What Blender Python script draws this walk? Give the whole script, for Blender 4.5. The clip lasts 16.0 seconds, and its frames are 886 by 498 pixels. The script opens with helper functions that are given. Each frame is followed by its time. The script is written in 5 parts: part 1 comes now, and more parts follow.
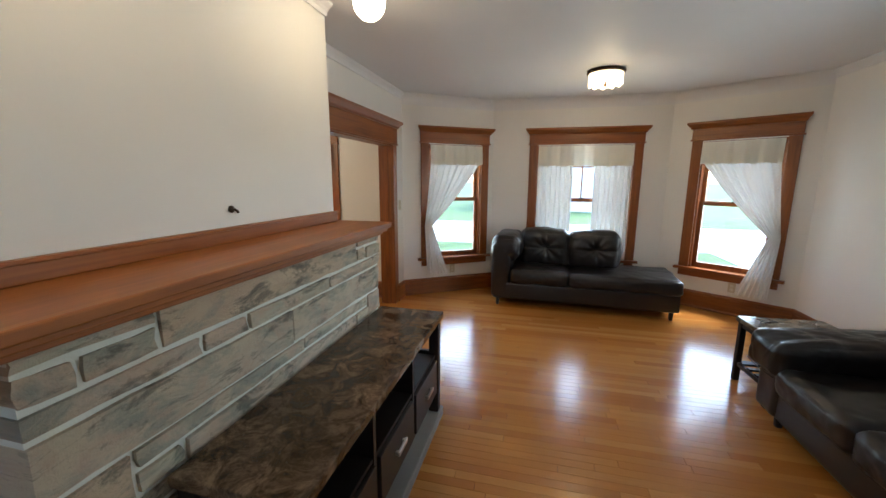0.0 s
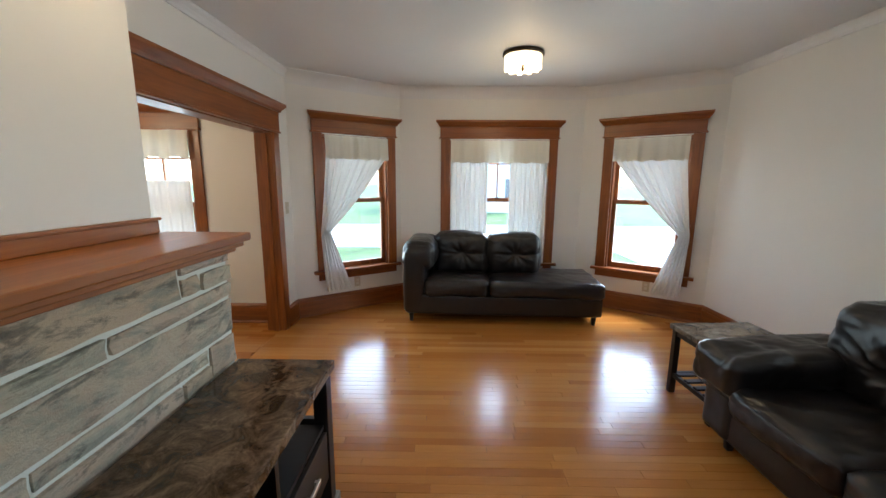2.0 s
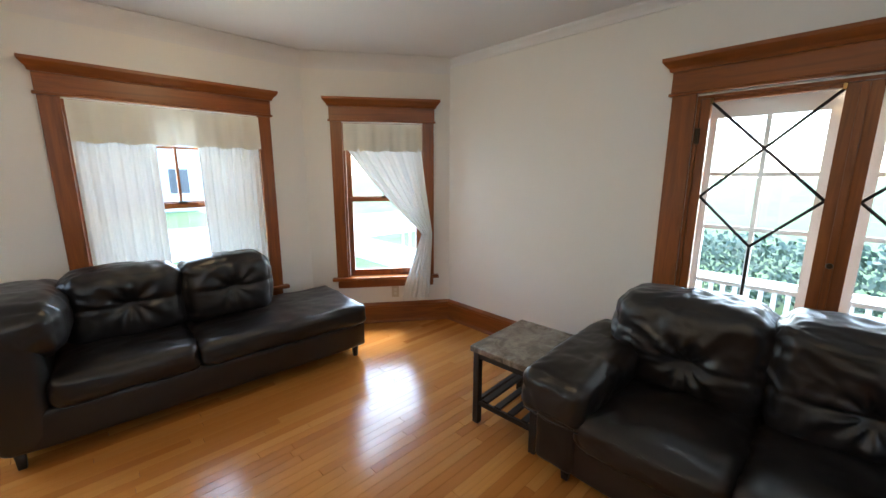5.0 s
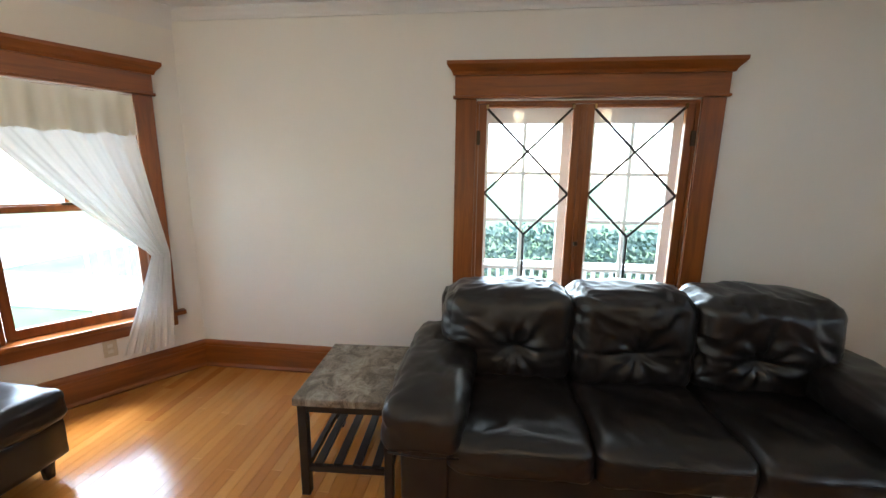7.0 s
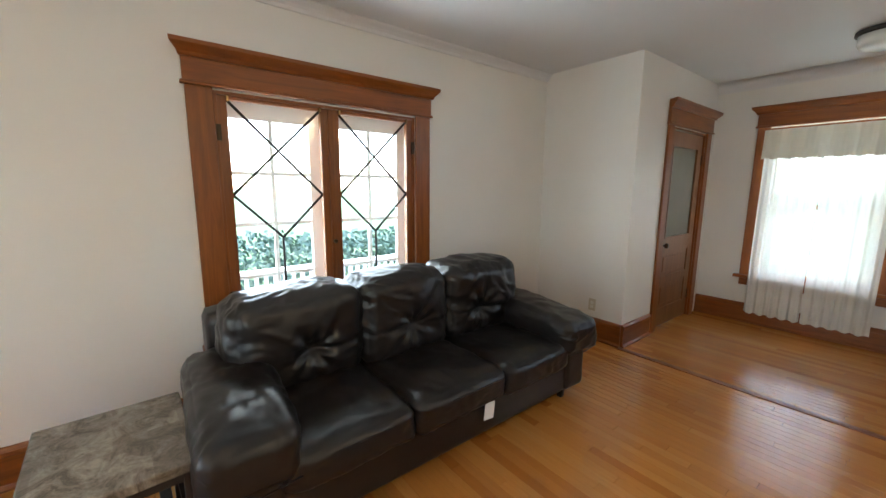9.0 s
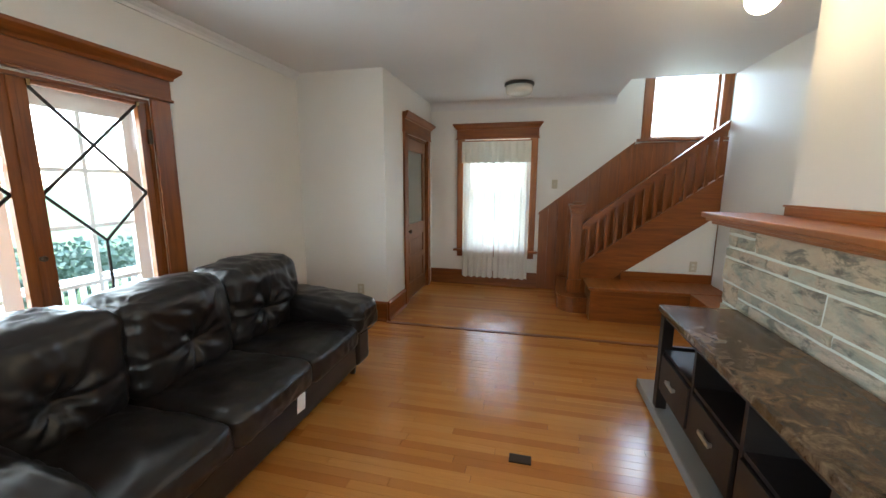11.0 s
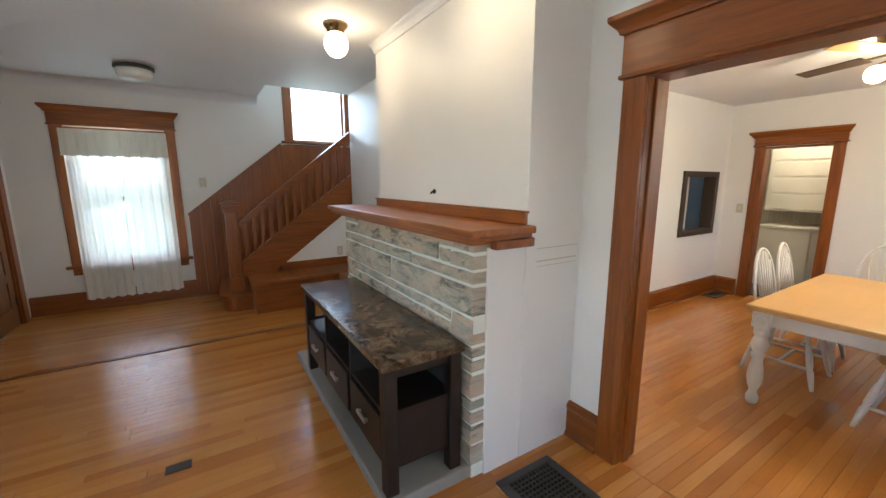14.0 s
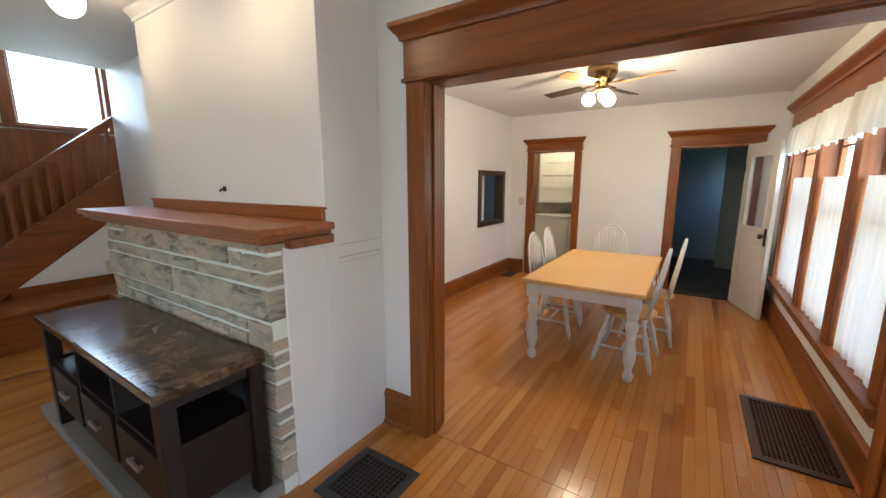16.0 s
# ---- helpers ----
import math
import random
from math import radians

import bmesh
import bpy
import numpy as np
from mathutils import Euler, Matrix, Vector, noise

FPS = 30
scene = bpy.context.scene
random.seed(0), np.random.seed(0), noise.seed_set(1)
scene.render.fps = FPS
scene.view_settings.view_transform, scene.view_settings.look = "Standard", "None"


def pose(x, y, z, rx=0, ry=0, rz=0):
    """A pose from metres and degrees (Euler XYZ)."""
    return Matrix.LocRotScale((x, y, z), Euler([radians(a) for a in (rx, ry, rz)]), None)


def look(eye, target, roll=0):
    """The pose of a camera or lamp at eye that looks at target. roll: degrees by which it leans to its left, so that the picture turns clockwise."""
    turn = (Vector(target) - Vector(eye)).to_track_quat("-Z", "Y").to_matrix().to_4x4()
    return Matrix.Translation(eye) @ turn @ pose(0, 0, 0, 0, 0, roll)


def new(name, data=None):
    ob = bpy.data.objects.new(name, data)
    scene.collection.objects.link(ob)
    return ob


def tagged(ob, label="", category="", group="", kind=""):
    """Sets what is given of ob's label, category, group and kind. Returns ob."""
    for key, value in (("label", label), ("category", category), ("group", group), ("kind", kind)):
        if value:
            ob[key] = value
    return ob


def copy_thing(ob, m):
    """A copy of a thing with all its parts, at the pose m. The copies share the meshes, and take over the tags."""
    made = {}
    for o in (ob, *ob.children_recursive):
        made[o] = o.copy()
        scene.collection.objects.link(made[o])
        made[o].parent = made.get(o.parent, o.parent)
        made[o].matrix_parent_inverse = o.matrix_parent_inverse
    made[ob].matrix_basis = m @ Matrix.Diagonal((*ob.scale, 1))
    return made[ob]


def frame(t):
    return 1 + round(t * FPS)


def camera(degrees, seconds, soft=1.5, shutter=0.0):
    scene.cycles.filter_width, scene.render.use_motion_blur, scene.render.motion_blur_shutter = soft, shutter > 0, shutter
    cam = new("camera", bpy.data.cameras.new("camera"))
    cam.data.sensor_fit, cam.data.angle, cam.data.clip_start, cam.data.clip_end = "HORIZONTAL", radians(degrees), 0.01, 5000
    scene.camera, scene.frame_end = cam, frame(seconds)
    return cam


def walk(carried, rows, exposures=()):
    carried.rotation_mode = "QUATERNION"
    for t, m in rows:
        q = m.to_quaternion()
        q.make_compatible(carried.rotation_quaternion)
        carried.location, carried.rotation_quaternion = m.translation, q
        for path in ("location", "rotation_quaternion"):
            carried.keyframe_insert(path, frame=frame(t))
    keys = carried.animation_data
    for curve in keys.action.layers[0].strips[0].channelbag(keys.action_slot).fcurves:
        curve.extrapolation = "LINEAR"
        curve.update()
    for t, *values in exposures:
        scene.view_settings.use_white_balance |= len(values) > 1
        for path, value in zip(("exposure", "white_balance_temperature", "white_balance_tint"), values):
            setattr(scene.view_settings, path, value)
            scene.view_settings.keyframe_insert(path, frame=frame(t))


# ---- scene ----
cam = camera(98.4, 16.0)
PATH = [
    (0, (0.258, 2.839, 1.517), (-0.218, 4.748, 1.158), 0.3),
    (0.5, (0.261, 2.977, 1.515), (-0.198, 4.891, 1.162), 0.2),
    (1, (0.216, 3.174, 1.491), (-0.128, 5.113, 1.142), 0.4),
    (1.5, (0.205, 3.336, 1.48), (-0.009, 5.295, 1.134), 0.3),
    (2, (0.2, 3.508, 1.465), (0.173, 5.478, 1.12), 0.4),
    (2.5, (0.187, 3.686, 1.471), (0.358, 5.649, 1.127), 0.4),
    (3, (0.154, 3.896, 1.475), (0.549, 5.825, 1.126), 0.4),
    (3.5, (0.147, 4.093, 1.472), (0.767, 5.962, 1.119), 0.4),
    (6, (0.237, 5.028, 1.513), (1.997, 5.893, 1.117), 0.3),
    (6.5, (0.275, 5.166, 1.489), (2.161, 5.708, 1.104), 0.5),
    (7, (0.317, 5.269, 1.467), (2.271, 5.484, 1.098), 0.8),
    (7.5, (0.341, 5.379, 1.462), (2.306, 5.266, 1.105), 0.5),
    (8, (0.355, 5.494, 1.43), (2.267, 5.007, 1.102), 0.6),
    (8.5, (0.373, 5.618, 1.414), (2.147, 4.75, 1.097), 0.5),
    (9, (0.352, 5.714, 1.422), (1.905, 4.494, 1.104), 0.4),
    (11.5, (0.489, 6.114, 1.425), (0.639, 4.147, 1.092), 0.1),
    (12, (0.46, 6.17, 1.448), (0.299, 4.205, 1.112), -0.0),
    (12.5, (0.419, 6.231, 1.453), (0.022, 4.299, 1.118), -0.0),
    (13, (0.371, 6.296, 1.449), (-0.261, 4.429, 1.114), 0.0),
    (13.5, (0.321, 6.352, 1.445), (-0.52, 4.569, 1.109), 0.1),
    (14, (0.275, 6.399, 1.447), (-0.773, 4.731, 1.101), -0.0),
    (14.5, (0.246, 6.435, 1.448), (-0.978, 4.893, 1.097), -0.1),
    (15, (0.218, 6.462, 1.453), (-1.171, 5.067, 1.095), -0.1),
    (15.5, (0.193, 6.477, 1.442), (-1.333, 5.234, 1.087), 0.0),
    (16, (0.17, 6.509, 1.431), (-1.482, 5.438, 1.08), 0.0),
]
EXPOSURES = [(0, 3.36, 5900, 5), (3.5, 3.48, 5850, 5), (6, 3.65, 6000, 5), (9, 4.0, 6150, 5), (12.5, 3.9, 6050, 5), (14, 3.74, 5850, 6), (16, 3.58, 5780, 6)]
walk(cam, [(t, look(eye, target, roll)) for t, eye, target, roll in PATH], EXPOSURES)

# ---- world and lamps ----
world = bpy.data.worlds.new("world")
scene.world = world
world.use_nodes = True
wn = world.node_tree
sky = wn.nodes.new("ShaderNodeTexSky")
sky.sky_type, sky.sun_disc = "NISHITA", False
sky.sun_elevation, sky.sun_rotation = radians(62), radians(60)
wn.nodes["Background"].inputs["Strength"].default_value = 0.15
wn.links.new(sky.outputs[0], wn.nodes["Background"].inputs["Color"])
sun_data = bpy.data.lights.new("sun", "SUN")
sun_data.energy, sun_data.angle, sun_data.color = 0.9, radians(25), (1.0, 0.96, 0.9)
sun = new("sun", sun_data)
sun.matrix_world = look((8.2, 4.7, 17.8), (0, 0, 0))


def bulb(place, watts, size, color=(1.0, 0.76, 0.48)):
    data = bpy.data.lights.new("bulb", "POINT")
    data.energy, data.shadow_soft_size, data.color = watts, size, color
    ob = new("bulb", data)
    ob.location = place
    return ob


WINDOW_RADIANCE = 0.58


def skylight(m, w, h, z, out=0.26):
    """The sky's light in a window opening: m is the wall's frame at the window, y outward."""
    data = bpy.data.lights.new("window_skylight", "AREA")
    data.shape, data.size, data.size_y = "RECTANGLE", w, h
    data.energy, data.color = math.pi * w * h * WINDOW_RADIANCE, (0.93, 1.0, 1.0)
    ob = new("window_skylight", data)
    ob.matrix_world = m @ Matrix.Translation((0, out, z)) @ pose(0, 0, 0, -90)
    return ob


# ---- materials ----
class Mat:
    """A principled material with a few node shortcuts."""

    def __init__(self, name, color=(0.5, 0.5, 0.5), rough=0.6, metal=0.0, spec=0.5):
        self.m = bpy.data.materials.new(name)
        self.m.use_nodes = True
        self.t = self.m.node_tree
        self.b = self.t.nodes["Principled BSDF"]
        self.b.inputs["Base Color"].default_value = (*color, 1)
        self.b.inputs["Roughness"].default_value = rough
        self.b.inputs["Metallic"].default_value = metal
        self.b.inputs["Specular IOR Level"].default_value = spec

    def node(self, kind, **kw):
        n = self.t.nodes.new(kind)
        for k, v in kw.items():
            n.inputs[k.replace("_", " ")].default_value = v
        return n

    def link(self, a, b):
        self.t.links.new(a, b)

    def coords(self, scale=(1, 1, 1), turn=(0, 0, 0), shift=None):
        c, mp = self.node("ShaderNodeTexCoord"), self.node("ShaderNodeMapping")
        mp.inputs["Scale"].default_value = scale
        mp.inputs["Rotation"].default_value = turn
        self.link(c.outputs["Object"], mp.inputs["Vector"])
        if shift is not None:
            self.link(shift, mp.inputs["Location"])
        return mp.outputs[0]

    def noise(self, vec, scale, detail=4, rough=0.55, distort=0.0):
        n = self.node("ShaderNodeTexNoise", Scale=scale, Detail=detail, Roughness=rough, Distortion=distort)
        self.link(vec, n.inputs["Vector"])
        return n.outputs["Fac"]

    def ramp(self, fac, *stops):
        r = self.node("ShaderNodeValToRGB")
        e = r.color_ramp.elements
        while len(e) < len(stops):
            e.new(0.5)
        for el, (p, c) in zip(e, stops):
            el.position, el.color = p, (*c, 1) if len(c) == 3 else c
        self.link(fac, r.inputs[0])
        return r.outputs[0]

    def mix(self, fac, a, b, kind="MIX"):
        n = self.node("ShaderNodeMix")
        n.data_type, n.blend_type = "RGBA", kind
        for sock, v in ((n.inputs["Factor"], fac), (n.inputs["A"], a), (n.inputs["B"], b)):
            sock = {"Factor": n.inputs[0], "A": n.inputs[6], "B": n.inputs[7]}[sock.name]
            if isinstance(v, (int, float)):
                sock.default_value = v
            elif isinstance(v, tuple):
                sock.default_value = (*v, 1)
            else:
                self.link(v, sock)
        return n.outputs[2]

    def math(self, op, a, b=0.0):
        n = self.node("ShaderNodeMath")
        n.operation = op
        for sock, v in ((n.inputs[0], a), (n.inputs[1], b)):
            if isinstance(v, (int, float)):
                sock.default_value = v
            else:
                self.link(v, sock)
        return n.outputs[0]

    def color(self, out):
        self.link(out, self.b.inputs["Base Color"])

    def rough(self, fac, lo, hi):
        r = self.node("ShaderNodeMapRange")
        r.inputs["To Min"].default_value, r.inputs["To Max"].default_value = lo, hi
        self.link(fac, r.inputs["Value"])
        self.link(r.outputs[0], self.b.inputs["Roughness"])

    def bump(self, fac, strength=0.2, dist=0.01):
        n = self.node("ShaderNodeBump", Strength=strength, Distance=dist)
        self.link(fac, n.inputs["Height"])
        self.link(n.outputs[0], self.b.inputs["Normal"])

    def random(self):
        o, g = self.node("ShaderNodeObjectInfo"), self.node("ShaderNodeNewGeometry")
        return self.math("FRACT", self.math("ADD", o.outputs["Random"], g.outputs["Random Per Island"]))


def paint(name, color, rough=0.55, mottle=0.05, bump=0.08):
    m = Mat(name, color, rough)
    big, fine = m.noise(m.coords(), 0.9, 3), m.noise(m.coords(), 140, 3)
    dark = tuple(c * (1 - mottle) for c in color)
    m.color(m.ramp(big, (0.3, dark), (0.7, color)))
    m.bump(fine, bump, 0.002)
    m.rough(m.noise(m.coords(), 5), rough - 0.08, rough + 0.08)
    return m.m


def timber(name, dark, light, axis, rough=0.32, scale=1.0):
    """Varnished wood with its grain along the axis 0, 1 or 2."""
    m = Mat(name, light, rough)
    st = [22.0 * scale] * 3
    st[axis] = 1.6 * scale
    grain = m.noise(m.coords(tuple(st)), 1.0, 6, 0.6, 1.2)
    fine = m.noise(m.coords(tuple(v * 6 for v in st)), 1.0, 3)
    big = m.noise(m.coords(), 1.7, 3)
    c = m.ramp(grain, (0.3, dark), (0.7, light))
    c = m.mix(m.math("MULTIPLY", fine, 0.45), c, dark)
    m.color(m.mix(m.math("MULTIPLY", big, 0.35), c, tuple(v * 0.7 for v in light)))
    m.rough(big, rough - 0.06, rough + 0.1)
    m.bump(fine, 0.04, 0.002)
    return m.m


M_WALL = paint("wall_paint", (0.80, 0.785, 0.755), 0.42)
M_CEIL = paint("ceiling_paint", (0.76, 0.76, 0.77), 0.6)
M_TRIMW = paint("white_trim_paint", (0.8, 0.79, 0.75), 0.4)
M_OLDWHITE = paint("worn_white_paint", (0.72, 0.7, 0.64), 0.45, 0.2, 0.2)
DK, LT = (0.135, 0.034, 0.005), (0.35, 0.104, 0.014)
WOOD = [timber("varnished_trim_" + a, DK, LT, i) for i, a in enumerate("xyz")]
M_DOOR = timber("door_wood", (0.14, 0.055, 0.02), (0.30, 0.13, 0.05), 2, 0.35)
M_MANTEL = timber("mantel_wood", (0.20, 0.055, 0.009), (0.44, 0.142, 0.022), 1, 0.38)
M_DARKFRAME = timber("dark_stained_frame_shaded_blade", (0.035, 0.022, 0.014), (0.075, 0.048, 0.03), 2, 0.45)
# Cream toned down: the pantry's shadow is part of this colour
M_SHADOWWOOD = timber("shaded_pantry_wood", (0.3, 0.27, 0.2), (0.5, 0.46, 0.36), 2, 0.5)


def floor_material():
    m = Mat("oak_floor", (0.5, 0.25, 0.09), 0.22)
    r = m.random()
    comb = m.node("ShaderNodeCombineXYZ")
    m.link(m.math("MULTIPLY", r, 37.0), comb.inputs[0])
    m.link(m.math("MULTIPLY", r, 91.0), comb.inputs[1])
    grain = m.noise(m.coords((1.8, 34, 34), shift=comb.outputs[0]), 1.0, 6, 0.6, 1.5)
    fine = m.noise(m.coords((6, 160, 160), shift=comb.outputs[0]), 1.0, 3)
    wear = m.noise(m.coords(), 1.1, 4)
    tone = m.ramp(r, (0.0, (0.42, 0.15, 0.025)), (0.25, (0.56, 0.225, 0.042)), (0.7, (0.63, 0.28, 0.06)), (0.85, (0.67, 0.32, 0.08)), (1.0, (0.49, 0.185, 0.034)))
    c = m.mix(m.math("MULTIPLY", grain, 0.5), tone, (0.33, 0.125, 0.03))
    c = m.mix(m.math("MULTIPLY", fine, 0.25), c, (0.2, 0.08, 0.025))
    m.color(c)
    m.rough(wear, 0.13, 0.27)
    m.bump(m.math("ADD", fine, m.math("MULTIPLY", wear, 2.0)), 0.05, 0.004)
    m.b.inputs["Coat Weight"].default_value = 0.2
    m.b.inputs["Coat Roughness"].default_value = 0.12
    return m.m


M_FLOOR = floor_material()


def leather_material():
    """Black leather: pebbled grain, long creases and a worn, uneven gloss."""
    m = Mat("black_leather", (0.02, 0.016, 0.016), 0.3, 0.0, 0.5)
    v = m.node("ShaderNodeTexVoronoi", Scale=230.0)
    m.link(m.coords(), v.inputs["Vector"])
    crease = m.noise(m.coords((1, 1, 1.6)), 7, 7, 0.62, 1.6)
    worn = m.noise(m.coords(), 3.0, 5)
    m.color(m.ramp(worn, (0.35, (0.008, 0.0068, 0.007)), (0.7, (0.015, 0.0118, 0.0115))))
    m.rough(worn, 0.26, 0.40)
    height = m.math("ADD", m.math("MULTIPLY", v.outputs["Distance"], 0.12), crease)
    m.bump(height, 0.10, 0.006)
    return m.m


M_LEATHER = leather_material()


def marble_material(name, dark, mid, light, tile):
    """Faux marble tiles: veined patches whose tone changes from tile to tile."""
    m = Mat(name, mid, 0.16)
    br = m.node("ShaderNodeTexBrick", Scale=1.0)
    br.inputs["Brick Width"].default_value = br.inputs["Row Height"].default_value = tile
    br.inputs["Mortar Size"].default_value = 0.0
    br.offset = 0.0
    br.inputs["Color1"].default_value, br.inputs["Color2"].default_value = (0, 0, 0, 1), (1, 1, 1, 1)
    m.link(m.coords(), br.inputs["Vector"])
    cloud = m.noise(m.coords(), 11, 9, 0.72, 0.9)
    speck = m.noise(m.coords(), 70, 5, 0.7)
    veins = m.noise(m.coords(), 14, 7, 0.7, 3.0)
    c = m.ramp(cloud, (0.40, dark), (0.50, mid), (0.61, light))
    c = m.mix(m.ramp(br.outputs["Color"], (0.0, (0, 0, 0)), (1.0, (0.55, 0.55, 0.55))), c, dark)
    c = m.mix(m.ramp(speck, (0.45, (0, 0, 0)), (0.75, (0.5, 0.5, 0.5))), c, dark)
    c = m.mix(m.ramp(veins, (0.485, (0, 0, 0)), (0.5, (0.3, 0.3, 0.3)), (0.515, (0, 0, 0))), c, light)
    m.color(c)
    m.rough(cloud, 0.10, 0.24)
    return m.m


M_MARBLE = marble_material("brown_faux_marble", (0.026, 0.016, 0.009), (0.10, 0.064, 0.038), (0.21, 0.148, 0.092), 0.16)
M_MARBLE2 = marble_material("grey_faux_marble", (0.075, 0.06, 0.045), (0.19, 0.16, 0.122), (0.29, 0.25, 0.20), 0.1)


def stone_material():
    """Split gneiss: tan, rose and grey-green stones with dark slanting veins."""
    m = Mat("field_stone", (0.3, 0.29, 0.26), 0.72)
    r = m.random()
    comb = m.node("ShaderNodeCombineXYZ")
    for i, k in enumerate((13.0, 29.0, 7.0)):
        m.link(m.math("MULTIPLY", r, k), comb.inputs[i])
    turned = m.coords((1.0, 2.6, 7.0), (0.45, 0, 0), shift=comb.outputs[0])
    band = m.noise(turned, 1.15, 9, 0.72, 0.7)
    vein = m.noise(turned, 1.9, 8, 0.72, 0.6)
    blot = m.noise(m.coords((1, 1.4, 2.2), shift=comb.outputs[0]), 4.5, 6, 0.65, 1.0)
    fine = m.noise(m.coords(), 95, 5, 0.75)
    base = m.ramp(r, (0.0, (0.58, 0.53, 0.39)), (0.3, (0.62, 0.47, 0.32)), (0.55, (0.50, 0.51, 0.40)), (0.8, (0.64, 0.45, 0.34)), (1.0, (0.60, 0.54, 0.40)))
    c = m.mix(m.ramp(band, (0.45, (0, 0, 0)), (0.58, (0.85, 0.85, 0.85))), base, (0.28, 0.295, 0.25))
    c = m.mix(m.ramp(blot, (0.46, (0, 0, 0)), (0.68, (0.85, 0.85, 0.85))), c, (0.56, 0.41, 0.30))
    c = m.mix(m.ramp(vein, (0.53, (0, 0, 0)), (0.60, (0.6, 0.6, 0.6)), (0.68, (0.85, 0.85, 0.85))), c, (0.07, 0.075, 0.065))
    m.color(m.mix(m.math("MULTIPLY", fine, 0.15), c, (0.2, 0.19, 0.16)))
    m.bump(m.math("ADD", fine, m.math("MULTIPLY", band, 2.0)), 0.6, 0.014)
    return m.m


M_STONE = stone_material()
M_MORTAR = paint("pale_mortar", (0.82, 0.84, 0.77), 0.85, 0.15, 0.5)
M_SLATE = paint("grey_hearth_slab", (0.31, 0.285, 0.25), 0.6, 0.4, 0.6)
M_ESPRESSO = timber("espresso_wood", (0.006, 0.004, 0.0035), (0.015, 0.0095, 0.008), 1, 0.45)
# Near black for boards, and for the darkness painted under floor grilles
M_BLACK = Mat("black_board_and_vent_shade", (0.006, 0.006, 0.006), 0.8).m
M_STEEL = Mat("brushed_steel", (0.62, 0.62, 0.62), 0.3, 1.0).m
M_IRON = paint("cast_iron", (0.035, 0.03, 0.026), 0.45, 0.3, 0.4)
M_IRONRUST = paint("brown_iron_grille", (0.07, 0.035, 0.02), 0.45, 0.3, 0.4)
M_BRASS = Mat("aged_brass", (0.24, 0.15, 0.065), 0.25, 1.0).m
M_BRONZE = Mat("dark_bronze", (0.06, 0.04, 0.025), 0.35, 0.9).m
M_PLATE = Mat("ivory_plastic", (0.55, 0.5, 0.4), 0.4).m
M_TAG = Mat("white_card", (0.85, 0.85, 0.85), 0.6).m
M_LEAD = Mat("lead_came", (0.035, 0.03, 0.028), 0.5, 0.6).m
M_TABLETOP = timber("light_maple_top", (0.64, 0.36, 0.115), (0.68, 0.39, 0.13), 0, 0.4)
# Blue-grey darkened so the colour itself holds the back rooms' dimness
M_VOID = paint("shade_toned_blue_wall", (0.27, 0.33, 0.34), 0.7)
M_DARKFLOOR = paint("dark_mottled_floor", (0.045, 0.045, 0.045), 0.5, 0.4, 0.3)


def glass_material(name, tint=(1, 1, 1)):
    m = Mat(name)
    t = m.t
    tr, gl, fr, mx = (m.node("ShaderNode" + k) for k in ("BsdfTransparent", "BsdfGlossy", "Fresnel", "MixShader"))
    tr.inputs[0].default_value = (*tint, 1)
    gl.inputs["Roughness"].default_value = 0.02
    fr.inputs[0].default_value = 1.45
    m.link(m.math("MINIMUM", fr.outputs[0], 0.16), mx.inputs[0])
    m.link(tr.outputs[0], mx.inputs[1])
    m.link(gl.outputs[0], mx.inputs[2])
    m.link(mx.outputs[0], t.nodes["Material Output"].inputs[0])
    return m.m


M_GLASS = glass_material("clear_glass")
M_DIMGLASS = glass_material("etched_glass", (0.35, 0.36, 0.36))


def cloth_material(name, color, through_amount, sheer):
    m = Mat(name, color, 0.9)
    tl, tp, m1, m2 = (m.node("ShaderNode" + k) for k in ("BsdfTranslucent", "BsdfTransparent", "MixShader", "MixShader"))
    weave = m.noise(m.coords((260, 260, 260)), 1.0, 2)
    m.bump(weave, 0.15, 0.002)
    tl.inputs[0].default_value = (*color, 1)
    m1.inputs[0].default_value, m2.inputs[0].default_value = through_amount, sheer
    m.link(m.b.outputs[0], m1.inputs[1])
    m.link(tl.outputs[0], m1.inputs[2])
    m.link(m1.outputs[0], m2.inputs[1])
    m.link(tp.outputs[0], m2.inputs[2])
    m.link(m2.outputs[0], m.t.nodes["Material Output"].inputs[0])
    return m.m


M_CURTAIN = cloth_material("white_curtain_cloth", (0.80, 0.80, 0.79), 0.075, 0.0)
M_VALANCE = cloth_material("cream_valance_cloth", (0.76, 0.74, 0.66), 0.09, 0.0)
M_SHEER = cloth_material("sheer_lace_cloth", (0.80, 0.79, 0.74), 0.15, 0.06)


def lamp_material(name, color, strength):
    m = Mat(name, (0.9, 0.88, 0.82), 0.3)
    m.b.inputs["Emission Color"].default_value = (*color, 1)
    m.b.inputs["Emission Strength"].default_value = strength
    return m.m


M_GLOBE = lamp_material("lit_opal_glass", (1.0, 0.78, 0.5), 1.4)
M_CRYSTAL = lamp_material("lit_crystal", (1.0, 0.72, 0.40), 0.28)
M_FROST = Mat("unlit_frosted_glass", (0.75, 0.74, 0.7), 0.25).m
M_FROSTDOOR = paint("obscured_door_glass", (0.26, 0.24, 0.19), 0.22, 0.3, 0.15)
M_GRASS = paint("lawn_green", (0.10, 0.17, 0.05), 0.9, 0.5, 0.6)
M_LEAF = paint("hedge_leaf", (0.085, 0.14, 0.095), 0.6, 0.4, 0.2)
M_BARK = paint("bark", (0.12, 0.09, 0.06), 0.9, 0.4, 0.6)
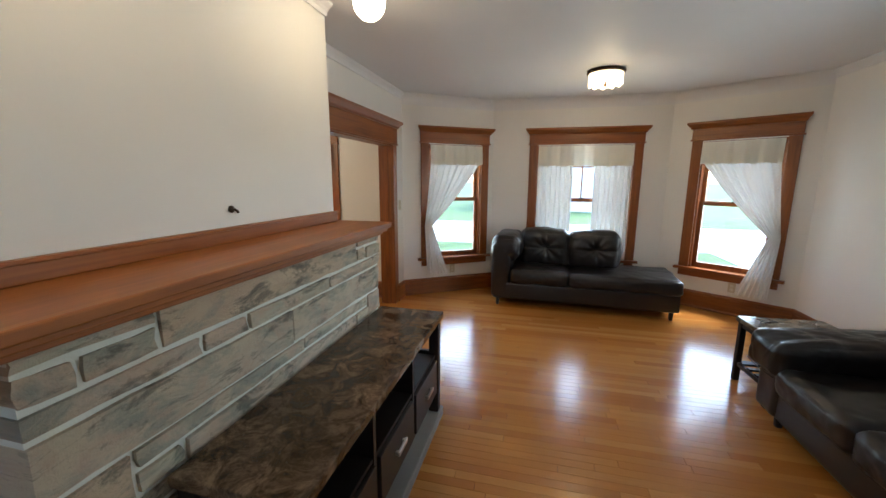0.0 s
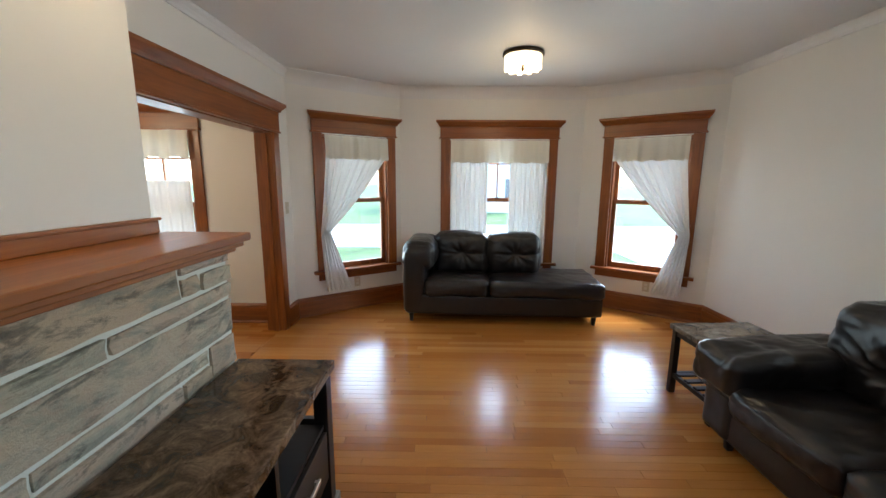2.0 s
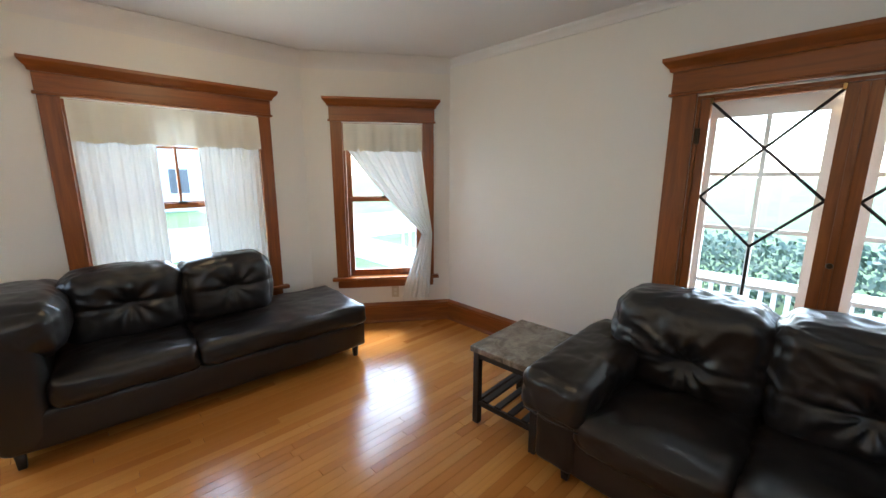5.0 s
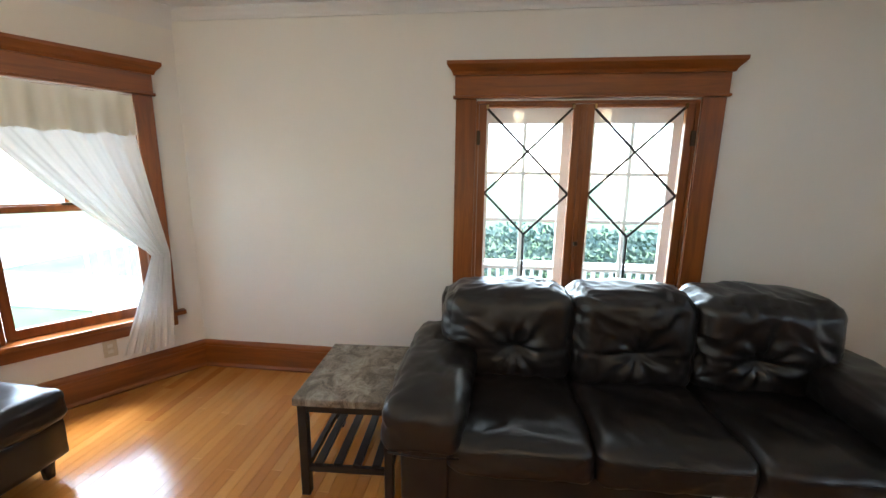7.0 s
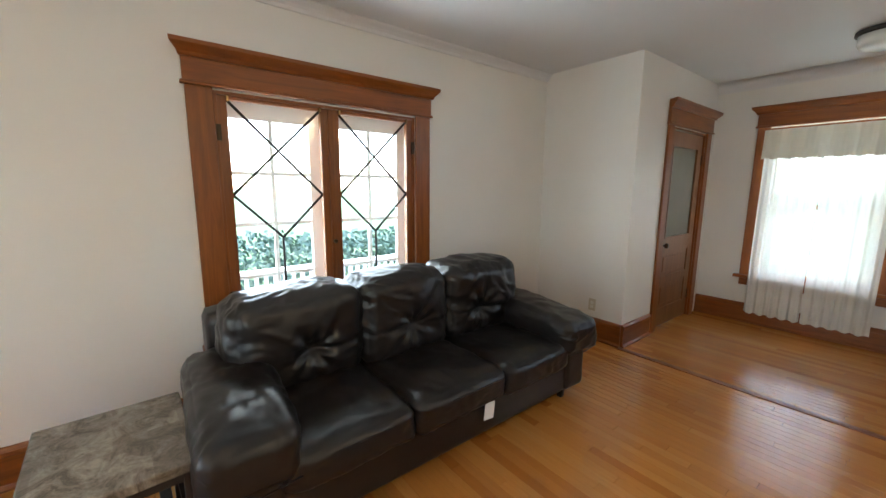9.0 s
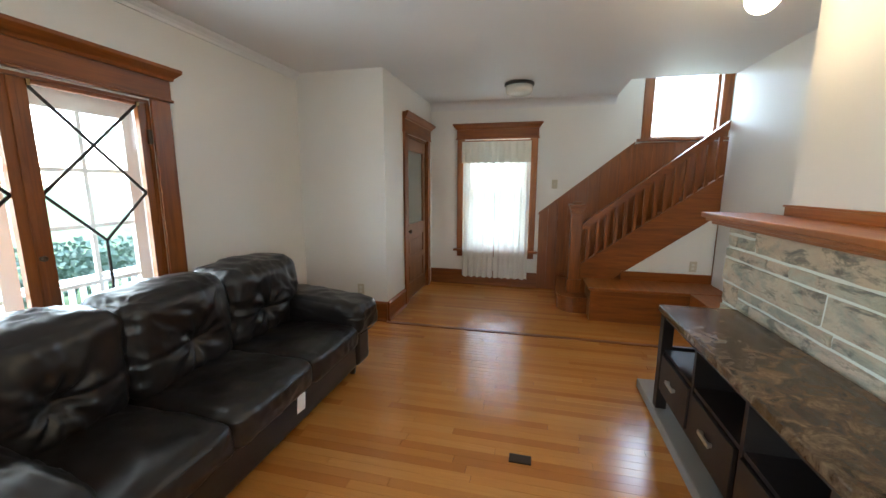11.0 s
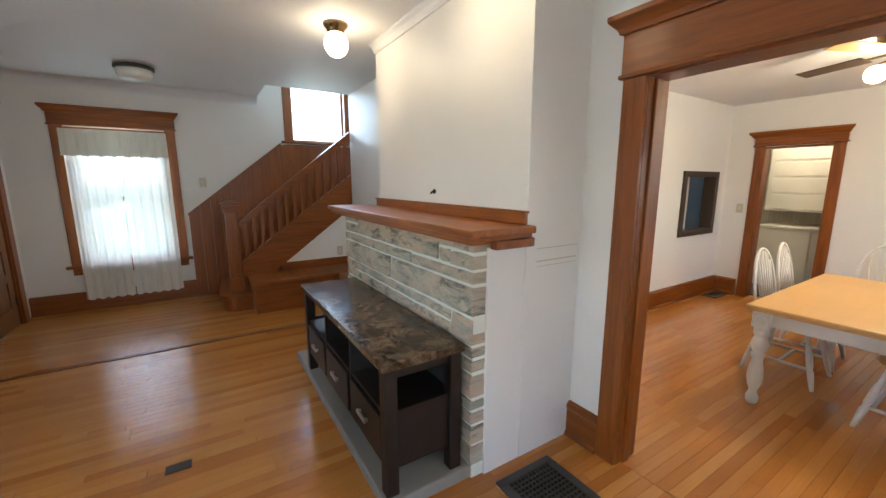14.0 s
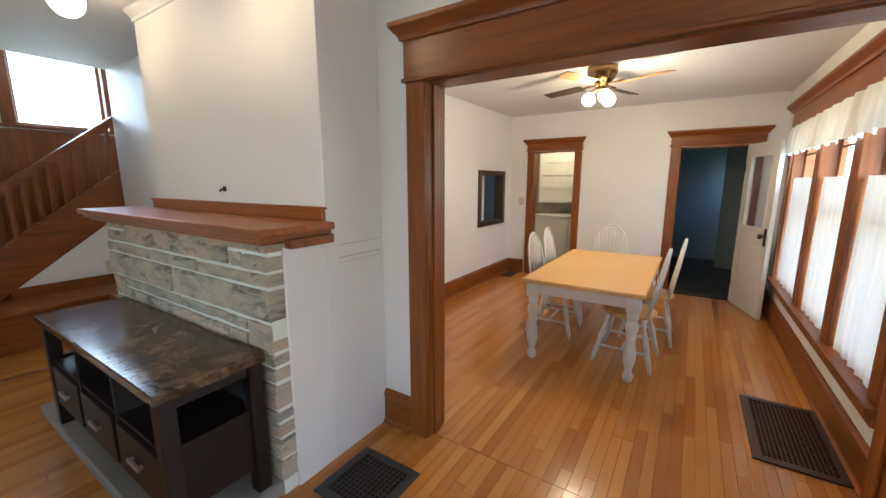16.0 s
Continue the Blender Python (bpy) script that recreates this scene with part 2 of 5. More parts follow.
M_ROAD = paint("road_concrete", (0.45, 0.45, 0.43), 0.9, 0.15, 0.4)
M_SIDING = paint("white_siding", (0.78, 0.8, 0.8), 0.6, 0.05, 0.1)
M_ROOF = paint("grey_roof", (0.16, 0.16, 0.17), 0.9, 0.2, 0.4)


# ---- builders ----
def add_box(bm, x0, x1, y0, y1, z0, z1, bevel=0.0, m=None):
    made = bmesh.ops.create_cube(bm, size=1.0)["verts"]
    bmesh.ops.transform(bm, verts=made, matrix=Matrix.Translation(((x0 + x1) / 2, (y0 + y1) / 2, (z0 + z1) / 2)) @ Matrix.Diagonal((abs(x1 - x0), abs(y1 - y0), abs(z1 - z0), 1)))
    if m is not None:
        bmesh.ops.transform(bm, verts=made, matrix=m)
    if bevel > 0:
        edges = list({e for v in made for e in v.link_edges})
        bmesh.ops.bevel(bm, geom=edges, offset=bevel, segments=2, profile=0.5, affect="EDGES")
    return bm


def box(*a, **k):
    return add_box(bmesh.new(), *a, **k)


def add_profile(bm, profile, at, length, axis="x"):
    """A closed outline of (out, up) pairs swept along x (out is -y) or another way by a matrix."""
    n = len(profile)
    rings = []
    for s in (0.0, length):
        rings.append([bm.verts.new(at @ Vector((s, -o, u))) for o, u in profile])
    for i in range(n):
        bm.faces.new((rings[0][i], rings[0][(i + 1) % n], rings[1][(i + 1) % n], rings[1][i]))
    bm.faces.new(rings[0][::-1])
    bm.faces.new(rings[1])
    bmesh.ops.recalc_face_normals(bm, faces=bm.faces)
    return bm


def add_lathe(bm, profile, segments=20, m=None, cap=True):
    """A turned shape from (radius, height) pairs."""
    m = m or Matrix.Identity(4)
    rings = [[bm.verts.new(m @ Vector((r * math.cos(6.28318 * k / segments), r * math.sin(6.28318 * k / segments), z))) for k in range(segments)] for r, z in profile]
    for a, b in zip(rings, rings[1:]):
        for k in range(segments):
            f = bm.faces.new((a[k], a[(k + 1) % segments], b[(k + 1) % segments], b[k]))
            f.smooth = True
    if cap:
        bm.faces.new(rings[0][::-1])
        bm.faces.new(rings[-1])
    return bm


def lathe(profile, segments=20, m=None):
    return add_lathe(bmesh.new(), profile, segments, m)


def add_rod(bm, a, b, r, segments=8, r2=None):
    a, b = Vector(a), Vector(b)
    m = Matrix.Translation(a) @ (b - a).to_track_quat("Z", "Y").to_matrix().to_4x4()
    return add_lathe(bm, [(r, 0), (r if r2 is None else r2, (b - a).length)], segments, m)


def rod(a, b, r, segments=8, r2=None):
    return add_rod(bmesh.new(), a, b, r, segments, r2)


def add_tube(bm, points, r, segments=8):
    """A bent rod through points."""
    pts = [Vector(p) for p in points]
    rings = []
    for i, p in enumerate(pts):
        d = (pts[min(i + 1, len(pts) - 1)] - pts[max(i - 1, 0)]).normalized()
        q = d.to_track_quat("Z", "Y").to_matrix()
        rings.append([bm.verts.new(p + q @ Vector((r * math.cos(6.28318 * k / segments), r * math.sin(6.28318 * k / segments), 0))) for k in range(segments)])
    for a, b in zip(rings, rings[1:]):
        off = min(range(segments), key=lambda o: (a[0].co - b[o].co).length)
        for k in range(segments):
            f = bm.faces.new((a[k], a[(k + 1) % segments], b[(k + 1 + off) % segments], b[(k + off) % segments]))
            f.smooth = True
    bm.faces.new(rings[0][::-1])
    bm.faces.new(rings[-1])
    return bm


def puff(x0, x1, y0, y1, z0, z1, radius=0.06, swell=0.02, wrinkle=0.006, n=14, seed=0.0, tuft=None):
    """A stuffed, wrinkled cushion that fills the given box."""
    bm = bmesh.new()
    bmesh.ops.create_cube(bm, size=2.0)
    bmesh.ops.subdivide_edges(bm, edges=bm.edges[:], cuts=n, use_grid_fill=True)
    half = Vector(((x1 - x0) / 2, (y1 - y0) / 2, (z1 - z0) / 2))
    mid = Vector(((x0 + x1) / 2, (y0 + y1) / 2, (z0 + z1) / 2))
    rad = min(radius, *half)
    for v in bm.verts:
        u = v.co.copy()
        p = Vector([u[i] * half[i] for i in range(3)])
        core = Vector([max(-half[i] + rad, min(half[i] - rad, p[i])) for i in range(3)])
        d = p - core
        if d.length > 1e-6:
            d = d.normalized()
            p = core + d * rad
        bulge = Vector([max(0.0, 1 - u[(i + 1) % 3] ** 2) * max(0.0, 1 - u[(i + 2) % 3] ** 2) * (1 if u[i] > 0.99 else -1 if u[i] < -0.99 else 0) for i in range(3)])
        p += bulge * swell
        q = (p + mid) * 5 + Vector((seed, seed * 1.7, seed * 0.3))
        warp = Vector((noise.noise(q * 0.7), noise.noise(q * 0.7 + Vector((9, 2, 5))), noise.noise(q * 0.7 + Vector((3, 8, 1)))))
        w = noise.noise(q) + 0.9 * (0.35 - abs(noise.noise(q * 1.6 + warp * 1.6))) + 0.5 * (0.3 - abs(noise.noise(q * 3.7 + warp * 2.5)))
        out = d if d.length else Vector((0, 0, 1))
        p += out * w * wrinkle
        if tuft is not None:
            t = Vector(tuft) - mid
            dx, dz = p[0] - t[0], p[2] - t[2]
            face = max(0.0, -u[1])
            rr = math.hypot(dx, dz)
            ang = math.atan2(dz, dx)
            p[1] += face * (0.045 * math.exp(-(rr / 0.07) ** 2) + 0.020 * math.exp(-(dz / 0.016) ** 2) * math.exp(-(dx / 0.22) ** 2))
            p[1] += face * 0.013 * math.cos(ang * 9 + seed + 3 * warp[0]) * math.exp(-(rr / 0.16) ** 2) * min(1.0, rr / 0.05)
        v.co = p + mid
    for f in bm.faces:
        f.smooth = True
    return bm


def mesh_of(bm, material, name):
    me = bpy.data.meshes.new(name)
    bm.to_mesh(me)
    bm.free()
    if material is not None:
        me.materials.append(material)
    return me


def part(name, bm, material, parent, label=""):
    ob = new(name, mesh_of(bm, material, name))
    ob.parent = parent
    return tagged(ob, label)


def thing(name, m, label, category, group="", kind=""):
    ob = new(name)
    ob.empty_display_size = 0.1
    ob.matrix_world = m
    return tagged(ob, label, category, group, kind)


def single(name, bm, material, label, category, group="", kind="", m=None):
    ob = new(name, mesh_of(bm, material, name))
    if m is not None:
        ob.matrix_world = m
    return tagged(ob, label, category, group, kind)


def along(p0, p1):
    """A frame on a wall's inner face: x along it, y outward, z up."""
    d = Vector((p1[0] - p0[0], p1[1] - p0[1], 0)).normalized()
    return Matrix(((d.x, -d.y, 0, p0[0]), (d.y, d.x, 0, p0[1]), (0, 0, 1, 0), (0, 0, 0, 1)))


def wall(name, p0, p1, z0, z1, thick, openings=(), label="smooth off-white painted plaster wall", over=(0.0, 0.0), material=None):
    """A wall whose inner face runs from p0 to p1 with holes (s0, s1, z0, z1)."""
    m = along(p0, p1)
    length = (Vector(p1) - Vector(p0)).length
    xs = sorted({-over[0], length + over[1], *[v for o in openings for v in o[:2]]})
    zs = sorted({z0, z1, *[v for o in openings for v in o[2:]]})
    bm = bmesh.new()
    cells = {(i, k) for i in range(len(xs) - 1) for k in range(len(zs) - 1)
             if not any(o[0] - 1e-6 <= xs[i] and xs[i + 1] <= o[1] + 1e-6 and o[2] - 1e-6 <= zs[k] and zs[k + 1] <= o[3] + 1e-6 for o in openings)}
    cache = {}

    def vert(i, j, k):
        if (i, j, k) not in cache:
            cache[i, j, k] = bm.verts.new((xs[i], j * thick, zs[k]))
        return cache[i, j, k]

    for i, k in cells:
        bm.faces.new([vert(i, 0, k), vert(i + 1, 0, k), vert(i + 1, 0, k + 1), vert(i, 0, k + 1)])
        bm.faces.new([vert(i, 1, k), vert(i, 1, k + 1), vert(i + 1, 1, k + 1), vert(i + 1, 1, k)])
        for di, dk, q in ((-1, 0, ((i, 0, k), (i, 0, k + 1), (i, 1, k + 1), (i, 1, k))), (1, 0, ((i + 1, 0, k), (i + 1, 1, k), (i + 1, 1, k + 1), (i + 1, 0, k + 1))),
                          (0, -1, ((i, 0, k), (i, 1, k), (i + 1, 1, k), (i + 1, 0, k))), (0, 1, ((i, 0, k + 1), (i + 1, 0, k + 1), (i + 1, 1, k + 1), (i, 1, k + 1)))):
            if (i + di, k + dk) not in cells:
                bm.faces.new([vert(*c) for c in q])
    bmesh.ops.recalc_face_normals(bm, faces=bm.faces)
    return single(name, bm, material or M_WALL, label, "wall", kind="structure", m=m)


CROWN = [(0.0, 0.0), (0.022, 0.0), (0.026, 0.012), (0.03, 0.02), (0.048, 0.036), (0.062, 0.05), (0.066, 0.056), (0.066, 0.075), (0.0, 0.075)]


def casing_set(top, w, lintel_z, sill_z, wood_x=0, cap=0.105, crown_top=2.17, deep=0.022):
    """Side boards, head board and crown round an opening of width w, in wall coordinates centred on it."""
    h = w / 2
    for s in (-1, 1):
        x0, x1 = sorted((s * h, s * (h + cap)))
        part("casing", box(x0, x1, -deep, 0, sill_z, lintel_z, bevel=0.004), WOOD[2], top)
    part("head_board", box(-h - cap - 0.006, h + cap + 0.006, -deep - 0.008, 0, lintel_z + 0.018, crown_top - 0.073, bevel=0.003), WOOD[0], top)
    part("fillet", box(-h - cap - 0.018, h + cap + 0.018, -deep - 0.016, 0, lintel_z, lintel_z + 0.018, bevel=0.005), WOOD[0], top)
    bm = bmesh.new()
    over = 0.055
    prof = [(o + deep, u) for o, u in CROWN]
    prof[0], prof[-1] = (0.0, 0.0), (0.0, 0.075)
    # mitred crown: a sweep with returned ends
    rings = []
    for x, k in ((-h - cap, -1), (h + cap, 1)):
        rings.append([bm.verts.new((x + k * max(0.0, o - deep + 0.0) * over / 0.066, -o, crown_top - 0.075 + u)) for o, u in prof])
    n = len(prof)
    for i in range(n):
        bm.faces.new((rings[0][i], rings[0][(i + 1) % n], rings[1][(i + 1) % n], rings[1][i]))
    bm.faces.new(rings[0][::-1])
    bm.faces.new(rings[1])
    bmesh.ops.recalc_face_normals(bm, faces=bm.faces)
    part("crown_moulding", bm, WOOD[0], top)


def sash(top, name, x0, x1, z0, z1, y, stile=0.045, bottom=0.05, muntins=(), label="", wood=None):
    """A sash frame with its pane and muntins."""
    fr = bmesh.new()
    add_box(fr, x0, x0 + stile, y, y + 0.032, z0, z1)
    add_box(fr, x1 - stile, x1, y, y + 0.032, z0, z1)
    add_box(fr, x0 + stile, x1 - stile, y + 0.001, y + 0.031, z0, z0 + bottom)
    add_box(fr, x0 + stile, x1 - stile, y + 0.001, y + 0.031, z1 - 0.04, z1)
    ob = part(name, fr, wood or WOOD[2], top, label)
    for kind, v in muntins:
        if kind == "v":
            part("muntin", box(v - 0.009, v + 0.009, y + 0.004, y + 0.028, z0 + bottom, z1 - 0.04), wood or WOOD[2], ob)
        else:
            part("muntin", box(x0 + stile, x1 - stile, y + 0.005, y + 0.027, v - 0.009, v + 0.009), wood or WOOD[2], ob)
    pane = part("pane", box(x0 + stile, x1 - stile, y + 0.014, y + 0.018, z0 + bottom, z1 - 0.04), M_GLASS, ob, "clear window glass")
    pane.visible_shadow = False
    return ob


def jamb_lining(top, w, z0, z1, depth):
    h = w / 2
    for s in (-1, 1):
        x0, x1 = sorted((s * h, s * (h - 0.018)))
        part("jamb", box(x0, x1, 0.001, depth, z0, z1), WOOD[2], top)
    part("head_jamb", box(-h + 0.018, h - 0.018, 0.001, depth, z1 - 0.018, z1), WOOD[0], top)


def hung_window(name, m, w, z0, z1, lintel_z, crown_top, label, depth=0.16, meet=1.25):
    """A double-hung window in a wall frame m, centred at its origin."""
    top = thing(name, m, label, "window", kind="structure")
    casing_set(top, w, lintel_z, z0 + 0.02, crown_top=crown_top)
    h = w / 2
    part("window_sill", box(-h - 0.15, h + 0.15, -0.06, 0.10, z0 - 0.012, z0 + 0.02, bevel=0.006), WOOD[0], top)
    part("apron", box(-h - 0.10, h + 0.10, -0.022, 0, z0 - 0.09, z0 - 0.012, bevel=0.004), WOOD[0], top)
    jamb_lining(top, w, z0 + 0.02, z1, depth)
    part("outer_sill", box(-h, h, 0.10, depth + 0.05, z0 - 0.02, z0 + 0.015), M_TRIMW, top)
    i = h - 0.02
    sash(top, "upper_sash", -i, i, meet - 0.02, z1 - 0.02, 0.085, muntins=(("v", 0.0), ("h", z1 - 0.27)))
    low = sash(top, "lower_sash", -i, i, z0 + 0.02, meet + 0.02, 0.048, bottom=0.06)
    part("sash_lock", box(-0.03, 0.03, 0.03, 0.05, meet + 0.018, meet + 0.036, bevel=0.004), M_BRONZE, low, "small bronze sash lock")
    return top


def cloth(name, m, x0, x1, zt, zb, material, label, folds=9, depth=0.018, y=-0.012, hem=0.0, pinch=None, seed=0, group="", category="curtain", y_low=None):
    """A hanging cloth. pinch: (x, z, width) where a tie pulls it to one side."""
    bm = bmesh.new()
    nx, nz = 90, 40
    rows = []
    rnd = random.Random(seed)
    ph = [rnd.uniform(0, 6.28) for _ in range(4)]
    for k in range(nz + 1):
        v = k / nz
        z = zt + (zb - zt) * v
        row = []
        for i in range(nx + 1):
            u = i / nx
            x = x0 + (x1 - x0) * u
            dd = depth * (0.55 + 0.45 * v)
            if pinch is not None:
                px, pz, pw = pinch
                vp = (zt - pz) / (zt - zb)
                if v <= vp:
                    t = (v / vp)
                    t = max(0.0, (t - 0.16) / 0.84)
                    s = 0.2 * t * t + 0.8 * t
                    a, b = px - pw / 2, px + pw / 2
                else:
                    t = (v - vp) / (1 - vp)
                    s = 1 - 0.32 * t
                    a, b = px - pw / 2, px + pw / 2
                x = x * (1 - s) + (a + (b - a) * u) * s
                dd = depth * (0.5 + 0.9 * s)
            fold = math.sin(u * folds * 6.2832 + ph[0] + 0.5 * math.sin(v * 3 + ph[1])) + 0.4 * math.sin(u * folds * 2.3 * 6.2832 + ph[2])
            yy = y - dd * (1.45 + fold)
            if y_low is not None:
                yy += (y_low - y) * min(1.0, v / 0.5)
            zz = z
            if k == nz:
                zz += hem * math.sin(u * folds * 6.28 + ph[3])
            row.append(bm.verts.new((x, yy, zz)))
        rows.append(row)
    for a, b in zip(rows, rows[1:]):
        for i in range(nx):
            f = bm.faces.new((a[i], a[i + 1], b[i + 1], b[i]))
            f.smooth = True
    return single(name, bm, material, label, category, group, m=m)

# ---- plan ----
CEIL, FRONT, BACK = 2.53, 2.885, -1.42
A, B, C, D = (-1.42, 7.45), (-0.38, 8.17), (1.774, 8.17), (2.885, 7.40)
NOOK_Y, NOOK_X, HALL_Y = 2.415, 1.945, 0.66
DIN_X, DIN_S, DIN_N, DIN_CEIL = -5.5, 4.085, 7.31, 2.38


def span(p0, p1, centre, w):
    s = (Vector(centre) - Vector(p0)).dot((Vector(p1) - Vector(p0)).normalized())
    return s - w / 2, s + w / 2


def wall_spot(p0, p1, centre):
    s = sum(span(p0, p1, centre, 0)) / 2
    return along(p0, p1) @ Matrix.Translation((s, 0, 0))


W1, W2, W3 = (-0.811, 7.825), (0.791, 8.17), (2.337, 7.726)
BAYW, MIDW, WZ0, WZ1 = 0.745, 1.165, 0.47, 1.955
wall("wall_bay_west", A, B, 0, CEIL, 0.18, [(*span(A, B, W1, BAYW), WZ0, WZ1)], over=(0.0, 0.06))
wall("wall_bay_north", B, C, 0, CEIL, 0.18, [(*span(B, C, W2, MIDW), WZ0, WZ1)])
wall("wall_bay_east", C, D, 0, CEIL, 0.18, [(*span(C, D, W3, BAYW), WZ0, WZ1)], over=(0.06, 0.0))
FW = (FRONT, 4.68)
E0, E1 = D, (FRONT, NOOK_Y)
wall("wall_east", E0, E1, 0, CEIL, 0.18, [(*span(E0, E1, FW, 1.34), 0.5, 1.945)], over=(0.06, 0.18))
wall("wall_nook_north", E1, (NOOK_X, NOOK_Y), 0, CEIL, 0.12)
N0, N1 = (NOOK_X, NOOK_Y - 0.12), (NOOK_X, HALL_Y)
DOOR = (NOOK_X, 1.33)
wall("wall_nook_west", N0, N1, 0, CEIL, 0.14, [(*span(N0, N1, DOOR, 0.88), 0, 2.0)])
H0, H1 = (NOOK_X, HALL_Y), (-2.75, HALL_Y)
W5, SW = (1.015, HALL_Y), (-1.245, HALL_Y)
wall("wall_south", H0, H1, 0, 4.6, 0.18, [(*span(H0, H1, W5, 0.88), 0.5, 2.03), (*span(H0, H1, SW, 0.74), 2.0, 3.1)], over=(0.14, 0.12))
# stair side wall, chimney breast and the wall to the dining room
wall("wall_stair", (BACK, 1.44), (BACK, 3.29), 0, 4.6, 0.14)
wall("wall_stair_well_west", (-2.75, HALL_Y), (-2.75, 3.0), 0, 4.6, 0.12)
wall("wall_stair_well_north", (-2.63, 1.62), (-1.56, 1.62), 0, 4.6, 0.1)
single("chimney_breast", box(-1.56, -1.03, 3.29, 5.075, 0, CEIL, bevel=0.004), M_WALL, "smooth cream painted chimney breast", "chimney breast", kind="structure")
O0, O1 = (BACK, 5.075), A
OPEN_Y0, OPEN_Y1, OPEN_Z = 5.365, 7.11, 1.915
wall("wall_dining_opening", O0, O1, 0, CEIL, 0.14, [(OPEN_Y0 - O0[1], OPEN_Y1 - O0[1], 0, OPEN_Z)], over=(0.0, 0.1))
# dining room
wall("wall_dining_south", (-1.56, DIN_S), (DIN_X, DIN_S), 0, DIN_CEIL, 0.12, [(-1.56 + 4.50, -1.56 + 5.20, 0.85, 1.52)])
PD, KD = (DIN_X, 4.76), (DIN_X, 6.68)
DW0, DW1 = (DIN_X, DIN_S), (DIN_X, DIN_N)
wall("wall_dining_west", DW0, DW1, 0, DIN_CEIL, 0.14, [(*span(DW0, DW1, PD, 0.62), 0, 1.855), (*span(DW0, DW1, KD, 0.72), 0, 1.84)], over=(0.12, 0.18))
DN0, DN1 = (DIN_X, DIN_N), (-1.56, DIN_N)
wall("wall_dining_north", DN0, DN1, 0, DIN_CEIL, 0.18, [(0.5, 3.18, 0.42, 1.93)])
wall("wall_dining_east_return", (-1.56, 5.0), (-1.56, DIN_S), 0, DIN_CEIL, 0.1)
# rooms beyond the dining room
wall("wall_pantry_west", (-6.9, 3.9), (-6.9, 5.5), 0, 2.4, 0.1, material=M_SHADOWWOOD, label="cream pantry wall with shade toned into its colour")
wall("wall_pantry_north", (-6.9, 5.5), (-5.64, 5.5), 0, 2.4, 0.1)
wall("wall_pantry_south", (-5.64, 3.9), (-6.9, 3.9), 0, 2.4, 0.1)
wall("wall_back_hall_west", (-8.3, 5.6), (-8.3, 7.6), 0, 2.4, 0.1, material=M_VOID, label="back hall wall in blue-grey darkened for its dimness")
wall("wall_back_hall_north", (-8.3, 7.46), (-5.64, 7.46), 0, 2.4, 0.1, [(0.2, 0.65, 1.2, 1.8)], material=M_VOID, label="back hall wall in blue-grey darkened for its dimness")
wall("wall_back_hall_south", (-5.64, 5.6), (-8.3, 5.6), 0, 2.4, 0.1, material=M_VOID, label="back hall wall in blue-grey darkened for its dimness")
# Unseen side walls, added to keep stray daylight out behind the pass-through
wall("wall_pass_room_west", (-5.8, 3.2), (-5.8, 3.96), 0, 2.5, 0.1, material=M_VOID, label="wall behind the pass-through in blue-grey darkened for its dimness")
# The small opening is added too, to admit a little daylight
wall("wall_pass_room_east", (-4.0, 3.96), (-4.0, 3.2), 0, 2.5, 0.1, [(0.3, 0.6, 1.2, 1.7)], material=M_VOID, label="wall behind the pass-through in blue-grey darkened for its dimness")
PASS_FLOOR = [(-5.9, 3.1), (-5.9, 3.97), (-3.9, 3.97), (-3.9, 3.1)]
wall("wall_pass_room", (-4.0, 3.2), (-5.8, 3.2), 0, 2.5, 0.1, material=M_VOID, label="wall behind the pass-through in blue-grey darkened for its dimness")

# ceilings
def slab(name, pts, z0, z1, material, label, category="ceiling"):
    bm = bmesh.new()
    lo, hi = [bm.verts.new((x, y, z0)) for x, y in pts], [bm.verts.new((x, y, z1)) for x, y in pts]
    bm.faces.new(lo[::-1]), bm.faces.new(hi)
    n = len(pts)
    for i in range(n):
        bm.faces.new((lo[i], lo[(i + 1) % n], hi[(i + 1) % n], hi[i]))
    bmesh.ops.recalc_face_normals(bm, faces=bm.faces)
    return single(name, bm, material, label, category, kind="structure")


WELL_X, WELL_Y = -0.46, 1.44
slab("ceiling", [(-1.6, WELL_Y), (-1.6, 7.6), (-0.45, 8.35), (1.85, 8.35), (3.1, 7.5), (3.1, 0.5), (WELL_X, 0.5), (WELL_X, WELL_Y)], CEIL, CEIL + 0.22, M_CEIL, "smooth pale grey-white painted ceiling")
slab("ceiling_stair_well", [(-2.9, 0.4), (-2.9, 3.1), (-0.3, 3.1), (-0.3, 0.4)], 4.6, 4.7, M_CEIL, "white ceiling above the stair well")
wall("wall_stair_well_upper_north", (-1.56, 1.54), (WELL_X, 1.54), CEIL + 0.22, 4.6, 0.1)
wall("wall_stair_well_upper_east", (WELL_X, 1.54), (WELL_X, HALL_Y), CEIL + 0.22, 4.6, 0.1)
slab("ceiling_dining", [(DIN_X - 0.1, DIN_S - 0.1), (DIN_X - 0.1, DIN_N + 0.15), (-1.5, DIN_N + 0.15), (-1.5, DIN_S - 0.1)], DIN_CEIL, DIN_CEIL + 0.14, M_CEIL, "smooth white dining room ceiling")
slab("ceiling_back_rooms", [(-8.5, 3.0), (-8.5, 7.8), (DIN_X - 0.11, 7.8), (DIN_X - 0.11, 3.0)], 2.4, 2.5, M_CEIL, "white ceiling of the back rooms")
